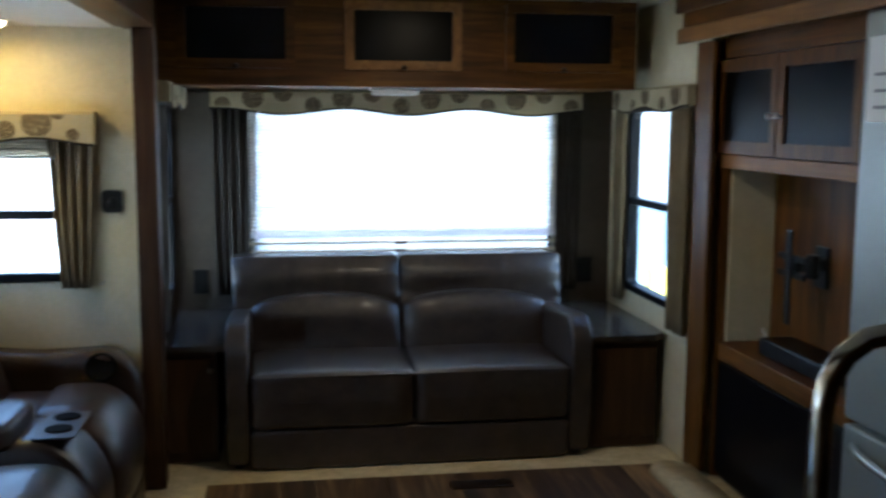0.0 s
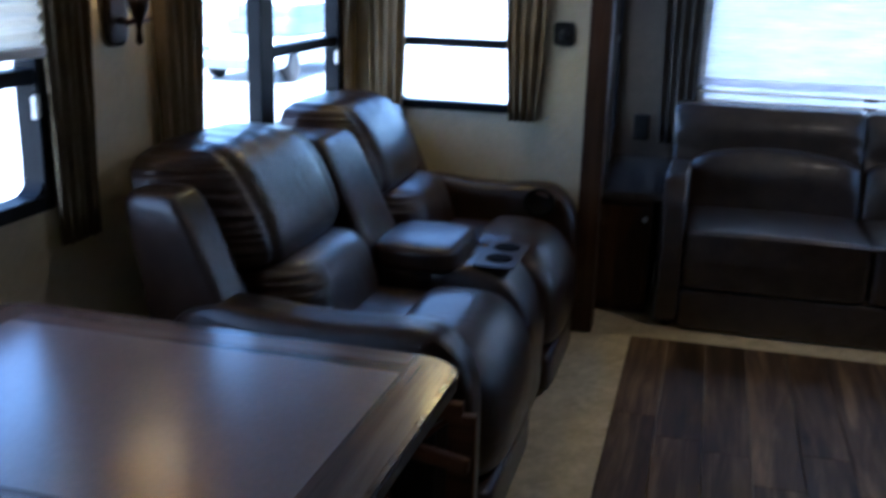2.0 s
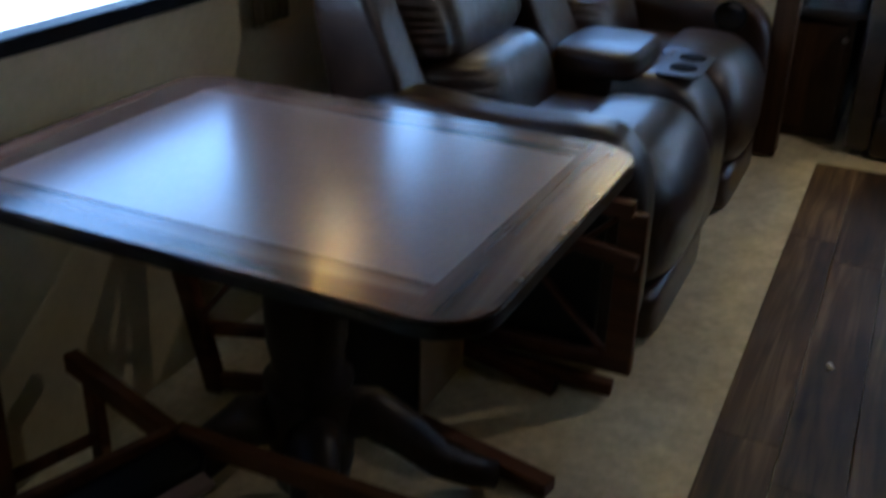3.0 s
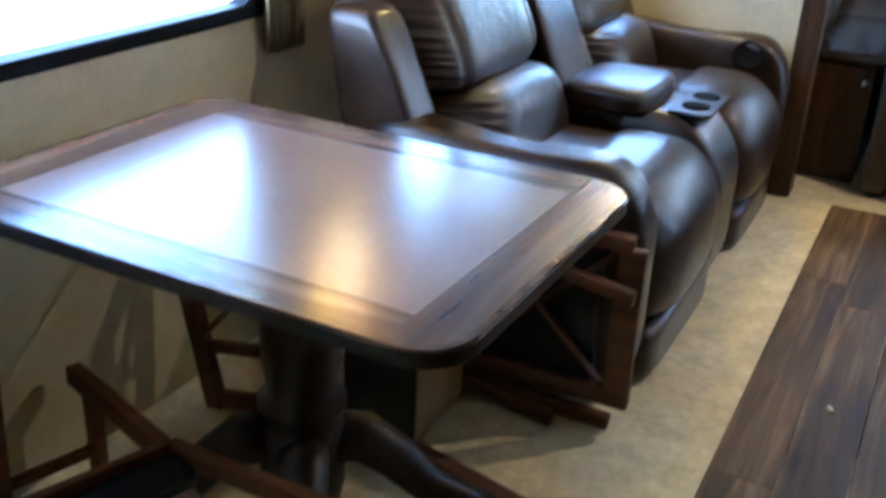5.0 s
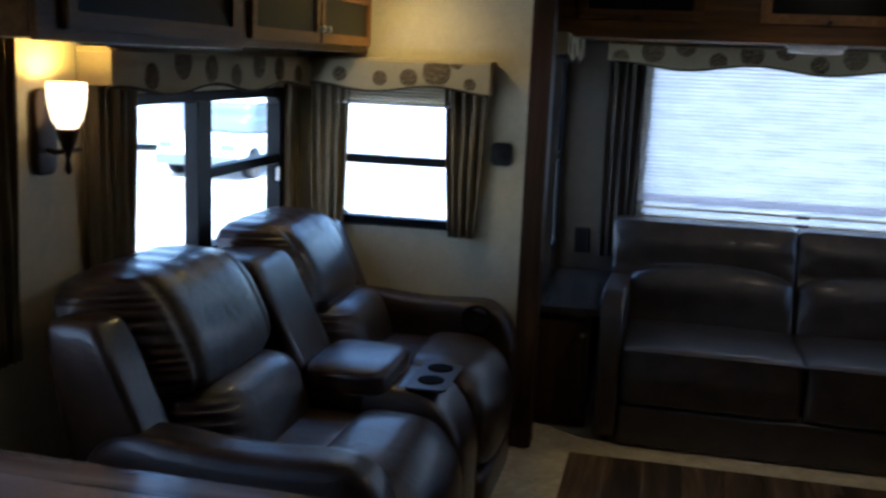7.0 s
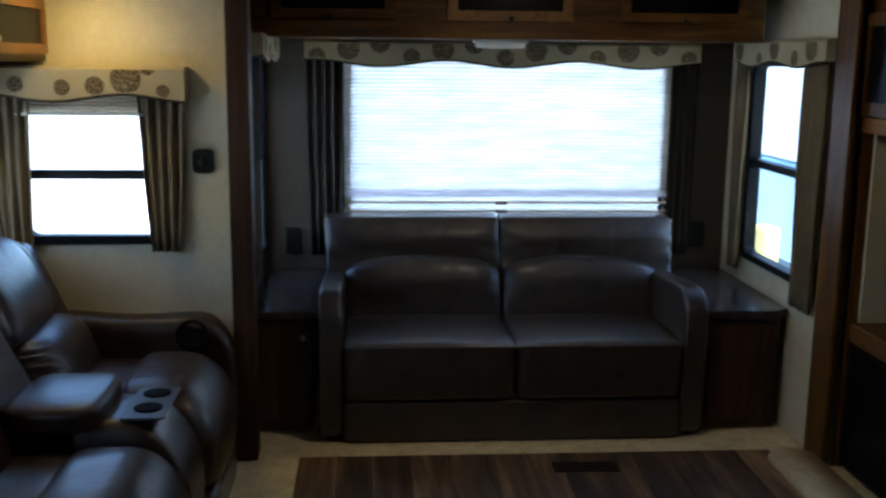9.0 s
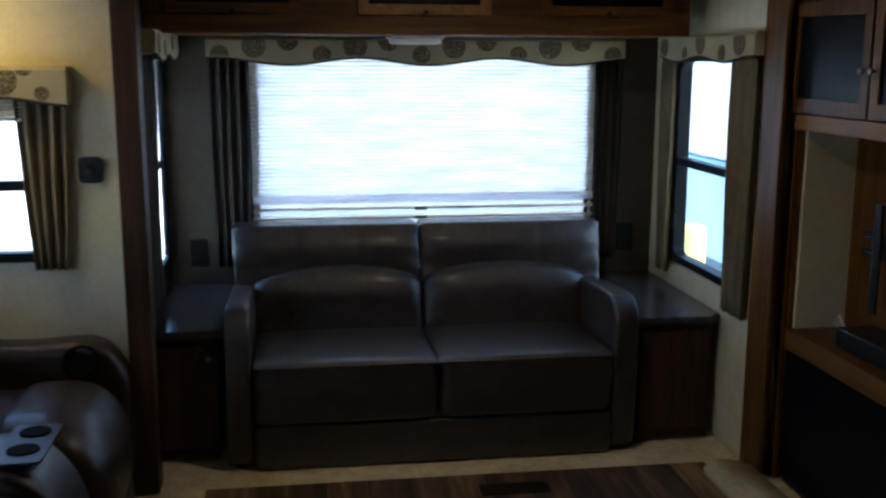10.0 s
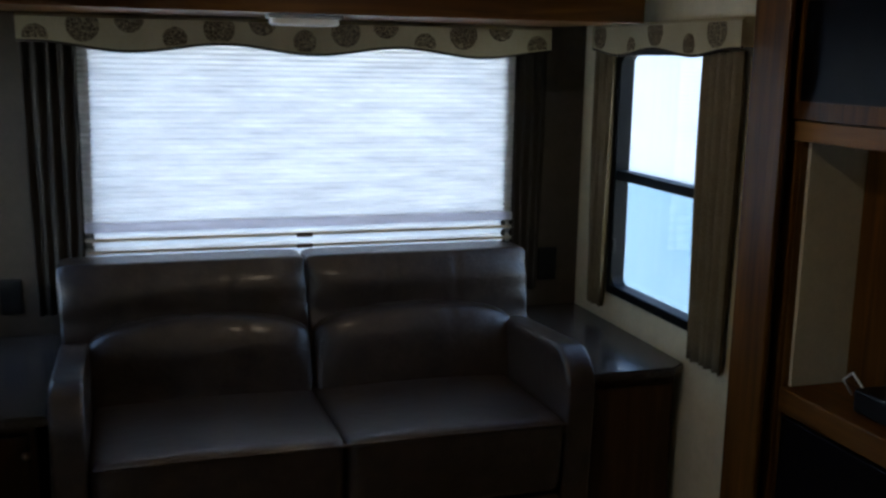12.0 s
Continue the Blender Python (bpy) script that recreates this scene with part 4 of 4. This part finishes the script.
# ---- dinette table ----
def dinette():
    e = thing("dining_table", (-0.95, 1.3, 0), "dark wood pedestal dining table with a pale inlaid top", "table")
    x0, x1, y0, y1 = -1.475, -0.463, 0.962, 1.70
    spin = pose(-0.463, 0.962, 0, 0, 0, -1.0) @ pose(0.463, -0.962, 0)
    bm = plate(rounded(x0, x1, y0, y1, 0.085, 10), 0.734, 0.758)
    bmesh.ops.bevel(bm, geom=[ed for ed in bm.edges if abs(ed.verts[0].co.z - ed.verts[1].co.z) < 1e-4], offset=0.008, segments=3, affect="EDGES")
    part("edge_band", turned(plate(rounded(x0 - 0.003, x1 + 0.003, y0 - 0.003, y1 + 0.003, 0.088, 12), 0.731, 0.752), spin), TABLE_EDGE, e, "black moulded edge band")
    top = part("tabletop", turned(bm, spin), TABLE_WOOD, e)
    part("inlay", turned(plate(rounded(x0 + 0.105, x1 - 0.097, y0 + 0.088, y1 - 0.098, 0.004, 2), 0.7575, 0.7590), spin), INLAY, top, "pale smooth inlay panel")
    for side in (-1, 1):
        inner, outer, r = (x1 - 0.098, x1 - 0.010, 0.076) if side > 0 else (x0 + 0.106, x0 + 0.010, 0.076)
        ring = [(inner, y0 + 0.010)]
        for cy, a0 in ((y0 + 0.010 + r, -90), (y1 - 0.010 - r, 0)):
            for k in range(9):
                q = radians(a0 + 90 * k / 8)
                ring.append((outer - side * r + side * r * math.cos(q), cy + r * math.sin(q)))
        ring.append((inner, y1 - 0.010))
        part("end_board", turned(plate(ring if side > 0 else ring[::-1], 0.7572, 0.7586), spin), TABLE_END_WOOD, top)
    part("apron", box(x0 + 0.16, x1 - 0.16, y0 + 0.14, y1 - 0.14, 0.67, 0.730, 0.005), TABLE_DARK, e)
    c = (-0.975, 1.375, 0)
    part("column", lathe([(0.075, 0.07), (0.085, 0.12), (0.085, 0.26), (0.070, 0.28), (0.088, 0.30), (0.088, 0.315), (0.066, 0.335), (0.078, 0.40), (0.080, 0.56), (0.060, 0.585), (0.082, 0.605), (0.07, 0.659)], c, 24), TABLE_DARK, e, "", True)
    for a in (34, 124, 214, 304):
        d = Vector((math.cos(radians(a)), math.sin(radians(a)), 0))
        pts = [Vector(c) + d * r + Vector((0, 0, z)) for r, z in ((0.05, 0.22), (0.12, 0.215), (0.19, 0.16), (0.26, 0.085), (0.33, 0.05), (0.38, 0.034))]
        part("foot", rod(pts, [0.055, 0.055, 0.048, 0.04, 0.036, 0.03], 12, None, 0.85), TABLE_DARK, e, "", True)
    return e


dinette()

# ---- packed chairs and box by the table ----
cb = thing("storage_box", (-1.02, 1.92, 0), "black box with a tan side standing under the table", "box")
part("body", box(-1.11, -0.918, 1.735, 1.985, 0.0, 0.40, 0.004), BLACK, cb)
part("side_panel", box(-0.917, -0.911, 1.74, 1.98, 0.01, 0.395, 0.002), KRAFT, cb, "tan board side")


def chair_on_side():
    """A folded cross-back chair standing on one side against the loveseat, head end outward."""
    e = thing("dining_chair", (-1.0, 1.98, 0), "red-brown folding cross-back chair stood on its side", "chair", "folded chairs by the table")
    y, xh, xf, zb = 2.035, -0.50, -1.40, 0.075
    W = CHAIR_WOOD
    part("back_post", bar((xf, y, zb + 0.02), (xh, y, zb + 0.02), 0.035, 0.04), W, e)
    part("back_post", bar((xf, y, zb + 0.42), (xh - 0.03, y, zb + 0.42), 0.035, 0.04), W, e)
    part("top_rail", bar((xh - 0.03, y - 0.002, zb), (xh - 0.03, y - 0.002, zb + 0.415), 0.028, 0.065, (1, 0, 0)), W, e)
    part("lower_rail", bar((-0.94, y, zb + 0.04), (-0.94, y, zb + 0.40), 0.022, 0.04, (1, 0, 0)), W, e)
    part("cross_slat", bar((xh - 0.06, y - 0.004, zb + 0.04), (-0.93, y - 0.004, zb + 0.40), 0.012, 0.026, (0, 1, 0)), W, e)
    part("cross_slat", bar((xh - 0.06, y + 0.010, zb + 0.40), (-0.93, y + 0.010, zb + 0.04), 0.012, 0.026, (0, 1, 0)), W, e)
    part("foot_rail", bar((xf + 0.04, y, 0.0), (xf + 0.04, y, zb + 0.42), 0.022, 0.045, (1, 0, 0)), W, e)
    part("diagonal_brace", bar((xf + 0.06, y - 0.01, zb + 0.36), (-1.15, y - 0.01, zb + 0.08), 0.014, 0.024, (0, 1, 0)), W, e)
    part("leg", bar((-0.86, y - 0.03, zb + 0.36), (-0.49, y - 0.10, zb + 0.34), 0.026, 0.034), W, e)
    part("leg", bar((-0.98, y - 0.03, 0.05), (-0.54, 2.045, 0.017), 0.036, 0.034), W, e)
    part("leg", bar((-1.0, 2.0, 0.07), (-0.665, 1.985, 0.017), 0.036, 0.034), W, e)
    part("seat", box(-1.36, -0.60, y + 0.020, y + 0.036, zb + 0.03, zb + 0.40, 0.006, 3), BLACK, e, "dark padded seat")
    return e


def chair_fallen():
    """A folded chair lying under the near side of the table."""
    e = thing("dining_chair", (-1.0, 1.15, 0), "dark brown folding chair with a black seat lying under the table", "chair", "folded chairs by the table")
    W = CHAIR_WOOD
    part("back_post", bar((-1.49, 1.275, 0.252), (-1.14, 1.172, 0.238), 0.034, 0.045), W, e)
    part("side_rail", bar((-1.15, 1.19, 0.236), (-0.635, 1.213, 0.215), 0.028, 0.042), W, e)
    part("leg", bar((-0.645, 1.212, 0.0), (-0.645, 1.212, 0.20), 0.05, 0.035, (0, 1, 0)), W, e)
    part("leg", bar((-0.855, 1.203, 0.0), (-0.855, 1.203, 0.21), 0.026, 0.03, (0, 1, 0)), W, e)
    part("stretcher", bar((-0.85, 1.203, 0.055), (-0.65, 1.212, 0.055), 0.02, 0.024), W, e)
    part("back_leg", bar((-1.42, 1.255, 0.0), (-1.42, 1.255, 0.235), 0.03, 0.03, (0, 1, 0)), W, e)
    part("back_rail", bar((-1.30, 0.77, 0.240), (-1.15, 1.165, 0.245), 0.022, 0.034), W, e, "red-brown back rail")
    tilt = pose(-1.165, 1.005, 0.205, 4, 10, -20)
    part("seat", turned(cushion(-0.060, 0.048, -0.20, 0.19, -0.024, 0.024, 6, 10), tilt), BLACK, e, "black padded seat folded on edge", True)
    part("seat_edge", turned(box(0.050, 0.088, -0.20, 0.17, -0.012, 0.006, 0.003), tilt), INLAY, e, "pale edge strip of the seat")
    part("front_leg", bar((-1.235, 0.86, 0.0), (-1.235, 0.86, 0.23), 0.03, 0.03, (0, 1, 0)), W, e)
    part("front_leg", bar((-1.490, 1.05, 0.0), (-1.468, 1.05, 0.42), 0.052, 0.034, (0, 1, 0)), W, e)
    part("rung", bar((-1.48, 1.052, 0.10), (-1.42, 1.25, 0.10), 0.02, 0.024), W, e)
    return e


def chair_leaning():
    """A folded cross-back chair leaning on the wall behind the table column."""
    e = thing("dining_chair", (-1.27, 1.67, 0), "red-brown folding cross-back chair leaning on the wall", "chair", "folded chairs by the table")
    a, b, lean = Vector((-1.405, 1.625, 0.0)), Vector((-1.130, 1.720, 0.0)), Vector((-0.085, -0.030, 0.52))
    up = (0, 1, 0)
    part("back_post", bar(a, a + lean, 0.045, 0.035, up), CHAIR_WOOD, e)
    part("back_post", bar(b, b + lean, 0.045, 0.035, up), CHAIR_WOOD, e)
    for k, h in ((0.05, 0.045), (0.33, 0.03), (0.95, 0.06)):
        part("cross_rail", bar(a + lean * k, b + lean * k, 0.024, h), CHAIR_WOOD, e)
    for p, q in ((a + lean * 0.36, b + lean * 0.92), (b + lean * 0.36, a + lean * 0.92)):
        part("cross_slat", bar(p + Vector((0, -0.006, 0)), q + Vector((0, -0.006, 0)), 0.013, 0.026, up), CHAIR_WOOD, e)
    return e


chair_on_side()
chair_fallen()
chair_leaning()
bl = thing("wooden_leg", (-0.72, 1.66, 0.0), "loose red-brown wooden bar lying on the floor", "wooden bar")
part("bar", bar((-0.90, 1.697, 0.018), (-0.548, 1.618, 0.018), 0.045, 0.034), CHAIR_WOOD, bl)

# ---- sconce ----
sc = thing("wall_sconce", (XL, 2.36, 1.35), "bronze wall sconce with a frosted glass shade, lit", "wall lamp")
part("back_plate", cushion(XL + 0.001, XL + 0.022, 2.265, 2.36, 1.235, 1.455, 5, 8), BRONZE, sc, "", True)
part("arm", rod([(XL + 0.02, 2.312, 1.30), (XL + 0.045, 2.312, 1.295), (XL + 0.07, 2.312, 1.30), (XL + 0.078, 2.312, 1.34)], 0.008, 10), BRONZE, sc, "", True)
part("cross_bar", rod([(XL + 0.076, 2.257, 1.30), (XL + 0.076, 2.367, 1.30)], 0.006, 8), BRONZE, sc, "", True)
part("finial", lathe([(0.003, -0.06), (0.010, -0.05), (0.006, -0.02), (0.012, 0.0), (0.026, 0.036), (0.030, 0.056)], (XL + 0.078, 2.312, 1.30), 16), BRONZE, sc, "", True)
part("shade", lathe([(0.024, 0.0), (0.038, 0.022), (0.047, 0.060), (0.050, 0.098), (0.049, 0.115), (0.047, 0.115), (0.048, 0.098), (0.045, 0.060), (0.036, 0.024), (0.022, 0.004)], (XL + 0.078, 2.312, 1.357), 24), LAMP_GLASS, sc, "frosted glass bell shade", True)

# ---- floor litter ----
sp = thing("paper_scrap", (-0.07, 2.42, 0.0), "tiny white scrap lying on the planks", "scrap")
part("scrap", turned(cushion(-0.006, 0.006, -0.016, 0.016, 0, 0.007, 4, 3), pose(-0.07, 2.42, 0.0, 0, 0, 25)), PAPER, sp)

# ---- small wall things ----


def wall_plate(name, axis, at, a, z, w, h, inward, label, category, knob=0.016):
    e = thing(name, (a, at, z) if axis == "y" else (at, a, z), label, category)
    d0, d1 = sorted((at + inward * 0.001, at + inward * 0.014))
    part("plate", box(a - w / 2, a + w / 2, d0, d1, z - h / 2, z + h / 2, 0.006) if axis == "y" else box(d0, d1, a - w / 2, a + w / 2, z - h / 2, z + h / 2, 0.006), BLACK, e)
    if axis == "y" and knob:
        part("dial", turned(lathe([(knob, 0), (knob, 0.012), (knob * 0.8, 0.016)], (0, 0, 0), 16), pose(a, at + inward * 0.014, z, 90)), BLACK, e, "", True)
    return e


vc = thing("volume_control", (-0.645, YE, 1.20), "black rounded square wall control with a round dial", "wall control")
part("plate", turned(plate(rounded(-0.042, 0.042, -0.047, 0.047, 0.02), 0.001, 0.013), pose(-0.645, YE, 1.20, 90)), BLACK, vc)
part("dial", turned(lathe([(0.018, 0.013), (0.018, 0.022), (0.014, 0.026)], (0, 0, 0), 20), pose(-0.645, YE, 1.20, 90)), BLACK, vc, "", True)
wall_plate("power_outlet", "y", YR, 1.70, 0.72, 0.085, 0.14, -1, "black power outlet plate", "power outlet", 0)
wall_plate("power_outlet", "y", YR, -0.385, 0.69, 0.075, 0.13, -1, "black power outlet plate", "power outlet", 0)
hk = thing("tieback_hook", (-0.70, YE, 0.86), "small metal curtain tieback hook", "hook")
part("hook", rod([(-0.70, YE, 0.86), (-0.70, YE - 0.03, 0.86), (-0.69, YE - 0.04, 0.865), (-0.685, YE - 0.035, 0.875)], 0.004, 8), NICKEL, hk, "", True)
vt = thing("floor_vent", (0.865, 3.84, 0), "brown metal floor register set in the planks", "vent")
part("frame", box(0.735, 0.995, 3.79, 3.88, 0.0, 0.006, 0.002), TABLE_DARK, vt)
for i in range(12):
    part("slat", box(0.75 + i * 0.0195, 0.757 + i * 0.0195, 3.80, 3.87, 0.0062, 0.009), BLACK, vt)

# ---- entertainment cabinet ----
ec = thing("entertainment_cabinet", (1.9, 3.35, 0), "cherry wood entertainment cabinet with glass doors and an open niche", "cabinet")
XF = 1.90
part("side_panel", box(XF, 2.44, 3.80, 3.852, 0.0, 1.93, 0.003), CHERRY, ec)
part("face_frame", box(XF - 0.018, XF - 0.001, 2.76, 3.85, 1.80, 1.885, 0.003), CHERRY_Y, ec)
part("upper_box", box(XF, 2.44, 2.76, 3.799, 1.385, 1.93, 0.003), CHERRY, ec)
part("rail", box(XF - 0.018, XF - 0.001, 2.76, 3.85, 1.345, 1.405, 0.004), OAK_EDGE, ec)
part("stile", box(XF - 0.016, XF - 0.001, 3.805, 3.852, 0.0, 1.344, 0.003), CHERRY, ec)
part("niche_back", box(2.12, 2.16, 2.76, 3.799, 0.601, 1.384, 0.0), CHERRY, ec)
part("niche_side", box(XF + 0.02, 2.119, 3.785, 3.799, 0.602, 1.384, 0.0), WALL, ec, "cream panel")
part("niche_shelf", box(XF - 0.012, 2.44, 2.76, 3.799, 0.525, 0.60, 0.004), CHERRY_Y, ec)
for a0, a1, k in ((3.325, 3.845, 3.35), (2.765, 3.318, 3.29)):
    framed_door(ec, "x", XF - 0.018, a0, a1, 1.41, 1.79, -1, 0.05, CHERRY, (k, 1.56))
fp = thing("electric_fireplace", (1.95, 3.3, 0.02), "black glass electric fireplace set below the niche", "fireplace")
part("body", box(XF + 0.01, 2.3, 2.77, 3.79, 0.001, 0.52, 0.003), BLACK, fp)
part("glass_front", box(XF - 0.012, XF + 0.008, 2.78, 3.78, 0.03, 0.515, 0.004), DARK_GLASS, fp)
mt = thing("tv_bracket", (2.1, 3.35, 1.0), "black swivelling television bracket on the niche wall", "bracket")
part("wall_plate", box(2.105, 2.119, 3.33, 3.42, 0.90, 1.06, 0.003), BLACK, mt)
part("arm", bar((2.105, 3.375, 0.99), (2.045, 3.33, 0.99), 0.035, 0.05), BLACK, mt)
part("arm", bar((2.045, 3.33, 0.99), (2.005, 3.375, 0.99), 0.035, 0.045), BLACK, mt)
part("swivel", lathe([(0.022, -0.045), (0.026, -0.04), (0.026, 0.04), (0.022, 0.045)], (2.045, 3.33, 0.99), 16), BLACK, mt, "", True)
part("head", box(1.99, 2.004, 3.345, 3.405, 0.95, 1.03, 0.006), BLACK, mt)
for z in (0.955, 1.02):
    part("cross_rail", box(1.978, 1.989, 3.27, 3.48, z - 0.012, z + 0.012, 0.003), BLACK, mt)
part("upright", box(1.966, 1.977, 3.355, 3.395, 0.76, 1.13, 0.004), BLACK, mt)
ms = thing("media_box", (2.03, 3.4, 0.6), "black media player lying on the niche shelf", "electronics")
part("body", box(1.955, 2.10, 3.02, 3.56, 0.601, 0.67, 0.008), BLACK, ms)
part("cable", rod([(2.0, 3.56, 0.65), (2.0, 3.62, 0.69), (2.02, 3.68, 0.65), (2.04, 3.66, 0.606)], 0.004, 8), WHITE, ms, "pale cable", True)

# ---- kitchen side ----
fr = thing("refrigerator", (2.15, 2.3, 0), "grey stainless refrigerator with a paper sheet on its door", "refrigerator")
part("body", box(1.90, 2.44, 1.75, 2.745, 0.02, 1.89, 0.006), STEEL, fr)
part("door", box(1.85, 1.898, 1.76, 2.742, 0.585, 1.885, 0.01, 3), STEEL, fr)
dr = part("drawer", box(1.85, 1.898, 1.76, 2.742, 0.05, 0.565, 0.01, 3), STEEL, fr)
part("handle", rod([(1.85 - 0.065 * math.sin(math.pi * k / 12) ** 0.6, 1.82 + 0.86 * k / 12, 0.505) for k in range(13)], 0.013, 12), NICKEL, dr, "bowed pale metal handle", True)
ps = thing("paper_sheet", (1.848, 2.6, 1.7), "white printed sheet taped to the refrigerator", "paper")
part("sheet", box(1.8465, 1.849, 2.36, 2.71, 1.54, 1.80), PAPER, ps)
for i in range(3):
    part("print_bar", box(1.8455, 1.8464, 2.43, 2.67, 1.58 + i * 0.05, 1.59 + i * 0.05), PAPER_INK, ps)
isl = thing("kitchen_island", (0.85, 0.8, 0), "wooden kitchen island with a dark worktop", "kitchen island")
part("body", box(0.64, 1.25, 0.05, 1.08, 0.0, 0.88, 0.01), CHERRY, isl)
part("worktop", box(0.61, 1.29, 0.02, 1.11, 0.881, 0.92, 0.008), STONE_TOP, isl)
fc = thing("faucet", (0.70, 0.85, 0.92), "polished bronze gooseneck faucet on the island", "faucet")
pts = [(0.695, 0.90, 0.92), (0.695, 0.90, 1.10), (0.697, 0.90, 1.19)]
for i in range(1, 9):
    a = math.pi * i / 8
    pts.append((0.697 + 0.075 * (1 - math.cos(a)), 0.90 - 0.02 * (1 - math.cos(a)), 1.19 + 0.098 * math.sin(a)))
part("spout", rod(pts, 0.0145, 16), CHROME, fc, "", True)
part("base", lathe([(0.03, 0), (0.03, 0.02), (0.018, 0.04), (0.016, 0.06)], (0.695, 0.90, 0.92), 20), CHROME, fc, "", True)

# ---- outside ----
setting("ground", box(-150, 150, -150, 150, -1.3, -1.0), GRAVEL, "pale gravel lot")


def trailer(at, length, width, height, wall, label):
    e = thing("parked_trailer", at, label, "trailer", "parked trailers")
    x, y, z = at
    part("body", box(x - width / 2, x + width / 2, y - length / 2, y + length / 2, z + 0.18, z + height, 0.12, 4), wall, e)
    part("stripe", box(x - width / 2 - 0.006, x + width / 2 + 0.006, y - length * 0.45, y + length * 0.45, z + 1.2, z + 1.35), material("stripe_grey", (0.34, 0.40, 0.46), 0.4)[0], e)
    for k in (-0.3, 0.0, 0.3):
        part("window", box(x - width / 2 - 0.012, x + width / 2 + 0.012, y + k * length - 0.5, y + k * length + 0.5, z + 1.7, z + 2.4, 0.01), TRAILER_BLUE, e)
    for k in (-0.08, 0.04):
        for s in (-1, 1):
            part("wheel", turned(lathe([(0.2, -0.1), (0.36, -0.1), (0.38, 0), (0.36, 0.1), (0.2, 0.1)], (0, 0, 0), 20), pose(x + s * (width / 2 - 0.12), y + k * length, z + 0.38, 0, 90, 0)), BLACK, e, "", True)
    return e


trailer((-13.5, 27.0, -1.0), 8.0, 2.5, 3.4, TRAILER, "white travel trailer parked across the lot")
trailer((-15.0, 9.0, -1.0), 8.0, 2.5, 3.4, TRAILER, "white travel trailer parked across the lot")


def car(x, y, label):
    """A parked car facing the window side: bonnet, cabin, glass and wheels."""
    e = thing("parked_car", (x, y + 2.2, -1.0), label, "car", "parked cars")
    z = -1.0
    part("body", box(x - 0.9, x + 0.9, y, y + 4.4, z + 0.3, z + 0.88, 0.12, 4), CAR_WHITE, e)

    def taper(u, w):
        if u.z > 0:
            w.y += 0.35 * -u.y
            w.x *= 1.0
            w.x -= 0.12 * u.x
        return w
    part("cabin", cushion(x - 0.82, x + 0.82, y + 1.0, y + 3.9, z + 0.86, z + 1.52, 8, 12, taper), CAR_GLASS, e, "blue-green car glass", True)
    part("roof", box(x - 0.66, x + 0.66, y + 1.55, y + 3.35, z + 1.50, z + 1.55, 0.02, 3), CAR_WHITE, e)
    part("bumper", box(x - 0.88, x + 0.88, y - 0.08, y + 0.1, z + 0.28, z + 0.5, 0.04, 3), CAR_GLASS, e)
    for s in (-1, 1):
        part("headlight", box(x + s * 0.68 - 0.16, x + s * 0.68 + 0.16, y - 0.015, y + 0.1, z + 0.6, z + 0.75, 0.03, 3), CAR_GLASS, e)
        for k in (0.8, 3.5):
            w = part("wheel", turned(lathe([(0.18, -0.1), (0.31, -0.1), (0.33, 0), (0.31, 0.1), (0.18, 0.1)], (0, 0, 0), 20), pose(x + s * 0.82, y + k, z + 0.33, 0, 90, 0)), BLACK, e, "", True)
            part("rim", turned(lathe([(0.01, -0.05), (0.178, -0.06), (0.178, 0.06), (0.01, 0.05)], (0, 0, 0), 16), pose(x + s * 0.82, y + k, z + 0.33, 0, 90, 0)), NICKEL, w)
    return e


car(-9.3, 18.6, "white car with blue-green glass parked on the gravel")
nb = thing("neighbour_trailer", (5.2, 9.0, -1.0), "pale blue-white side of a trailer parked close by", "trailer")
part("side_wall", box(4.2, 6.6, 5.6, 16.0, -0.4, 0.60, 0.05, 3), TRAILER_BLUE, nb)
part("upper_wall", box(4.25, 6.55, 5.65, 15.95, 0.601, 2.5, 0.05, 3), TRAILER_WHITE, nb)
yp = thing("yellow_bin", (2.81, 6.95, -1.0), "bright yellow plastic bin standing outside", "bin")
part("body", box(2.74, 2.88, 6.85, 7.05, -1.0, 0.46, 0.03, 3), YELLOW, yp)

# ---- plank floor ----

def plank_floor():
    x0, x1, y1 = -0.285, 1.68, 3.99
    fl = tagged(new("floor_planks"), "brown wood-look plank floor", "floor", kind="structure")
    w, n = 0.1512, 13
    length = 1.22
    bm = box(0.0006, w - 0.0006, 0.0006, length - 0.0006, -0.0055, 0.0, 0.0012, 1)
    me = mesh_of(bm, "plank", PLANK)
    rnd = random.Random(5)
    for i in range(n):
        y = y1
        off = rnd.random() * length
        first = True
        while y > -1.95:
            ln = off if first and off > 0.15 else length
            first = False
            ln = min(ln, y + 1.97)
            if abs(ln - length) < 1e-6:
                m2 = me
            else:
                m2 = mesh_of(box(0.0006, w - 0.0006, 0.0006, ln - 0.0006, -0.0055, 0.0, 0.0012, 1), "plank", PLANK)
            p = new("plank", m2)
            p.location = (x0 + i * w, y - ln, 0)
            p.parent = fl
            y -= ln
    return fl


plank_floor()
edge_bm = plate(rounded(1.632, 1.817, Y0 + 0.1, 3.925, 0.06, 8), -0.004, 0.034)
bmesh.ops.bevel(edge_bm, geom=[ed for ed in edge_bm.edges if min(ed.verts[0].co.z, ed.verts[1].co.z) > 0.03], offset=0.016, segments=3, affect="EDGES")
setting("floor_right_edge", edge_bm, CREAM_FLOOR, "rounded cream vinyl edge of the kitchen slide-out floor", True)
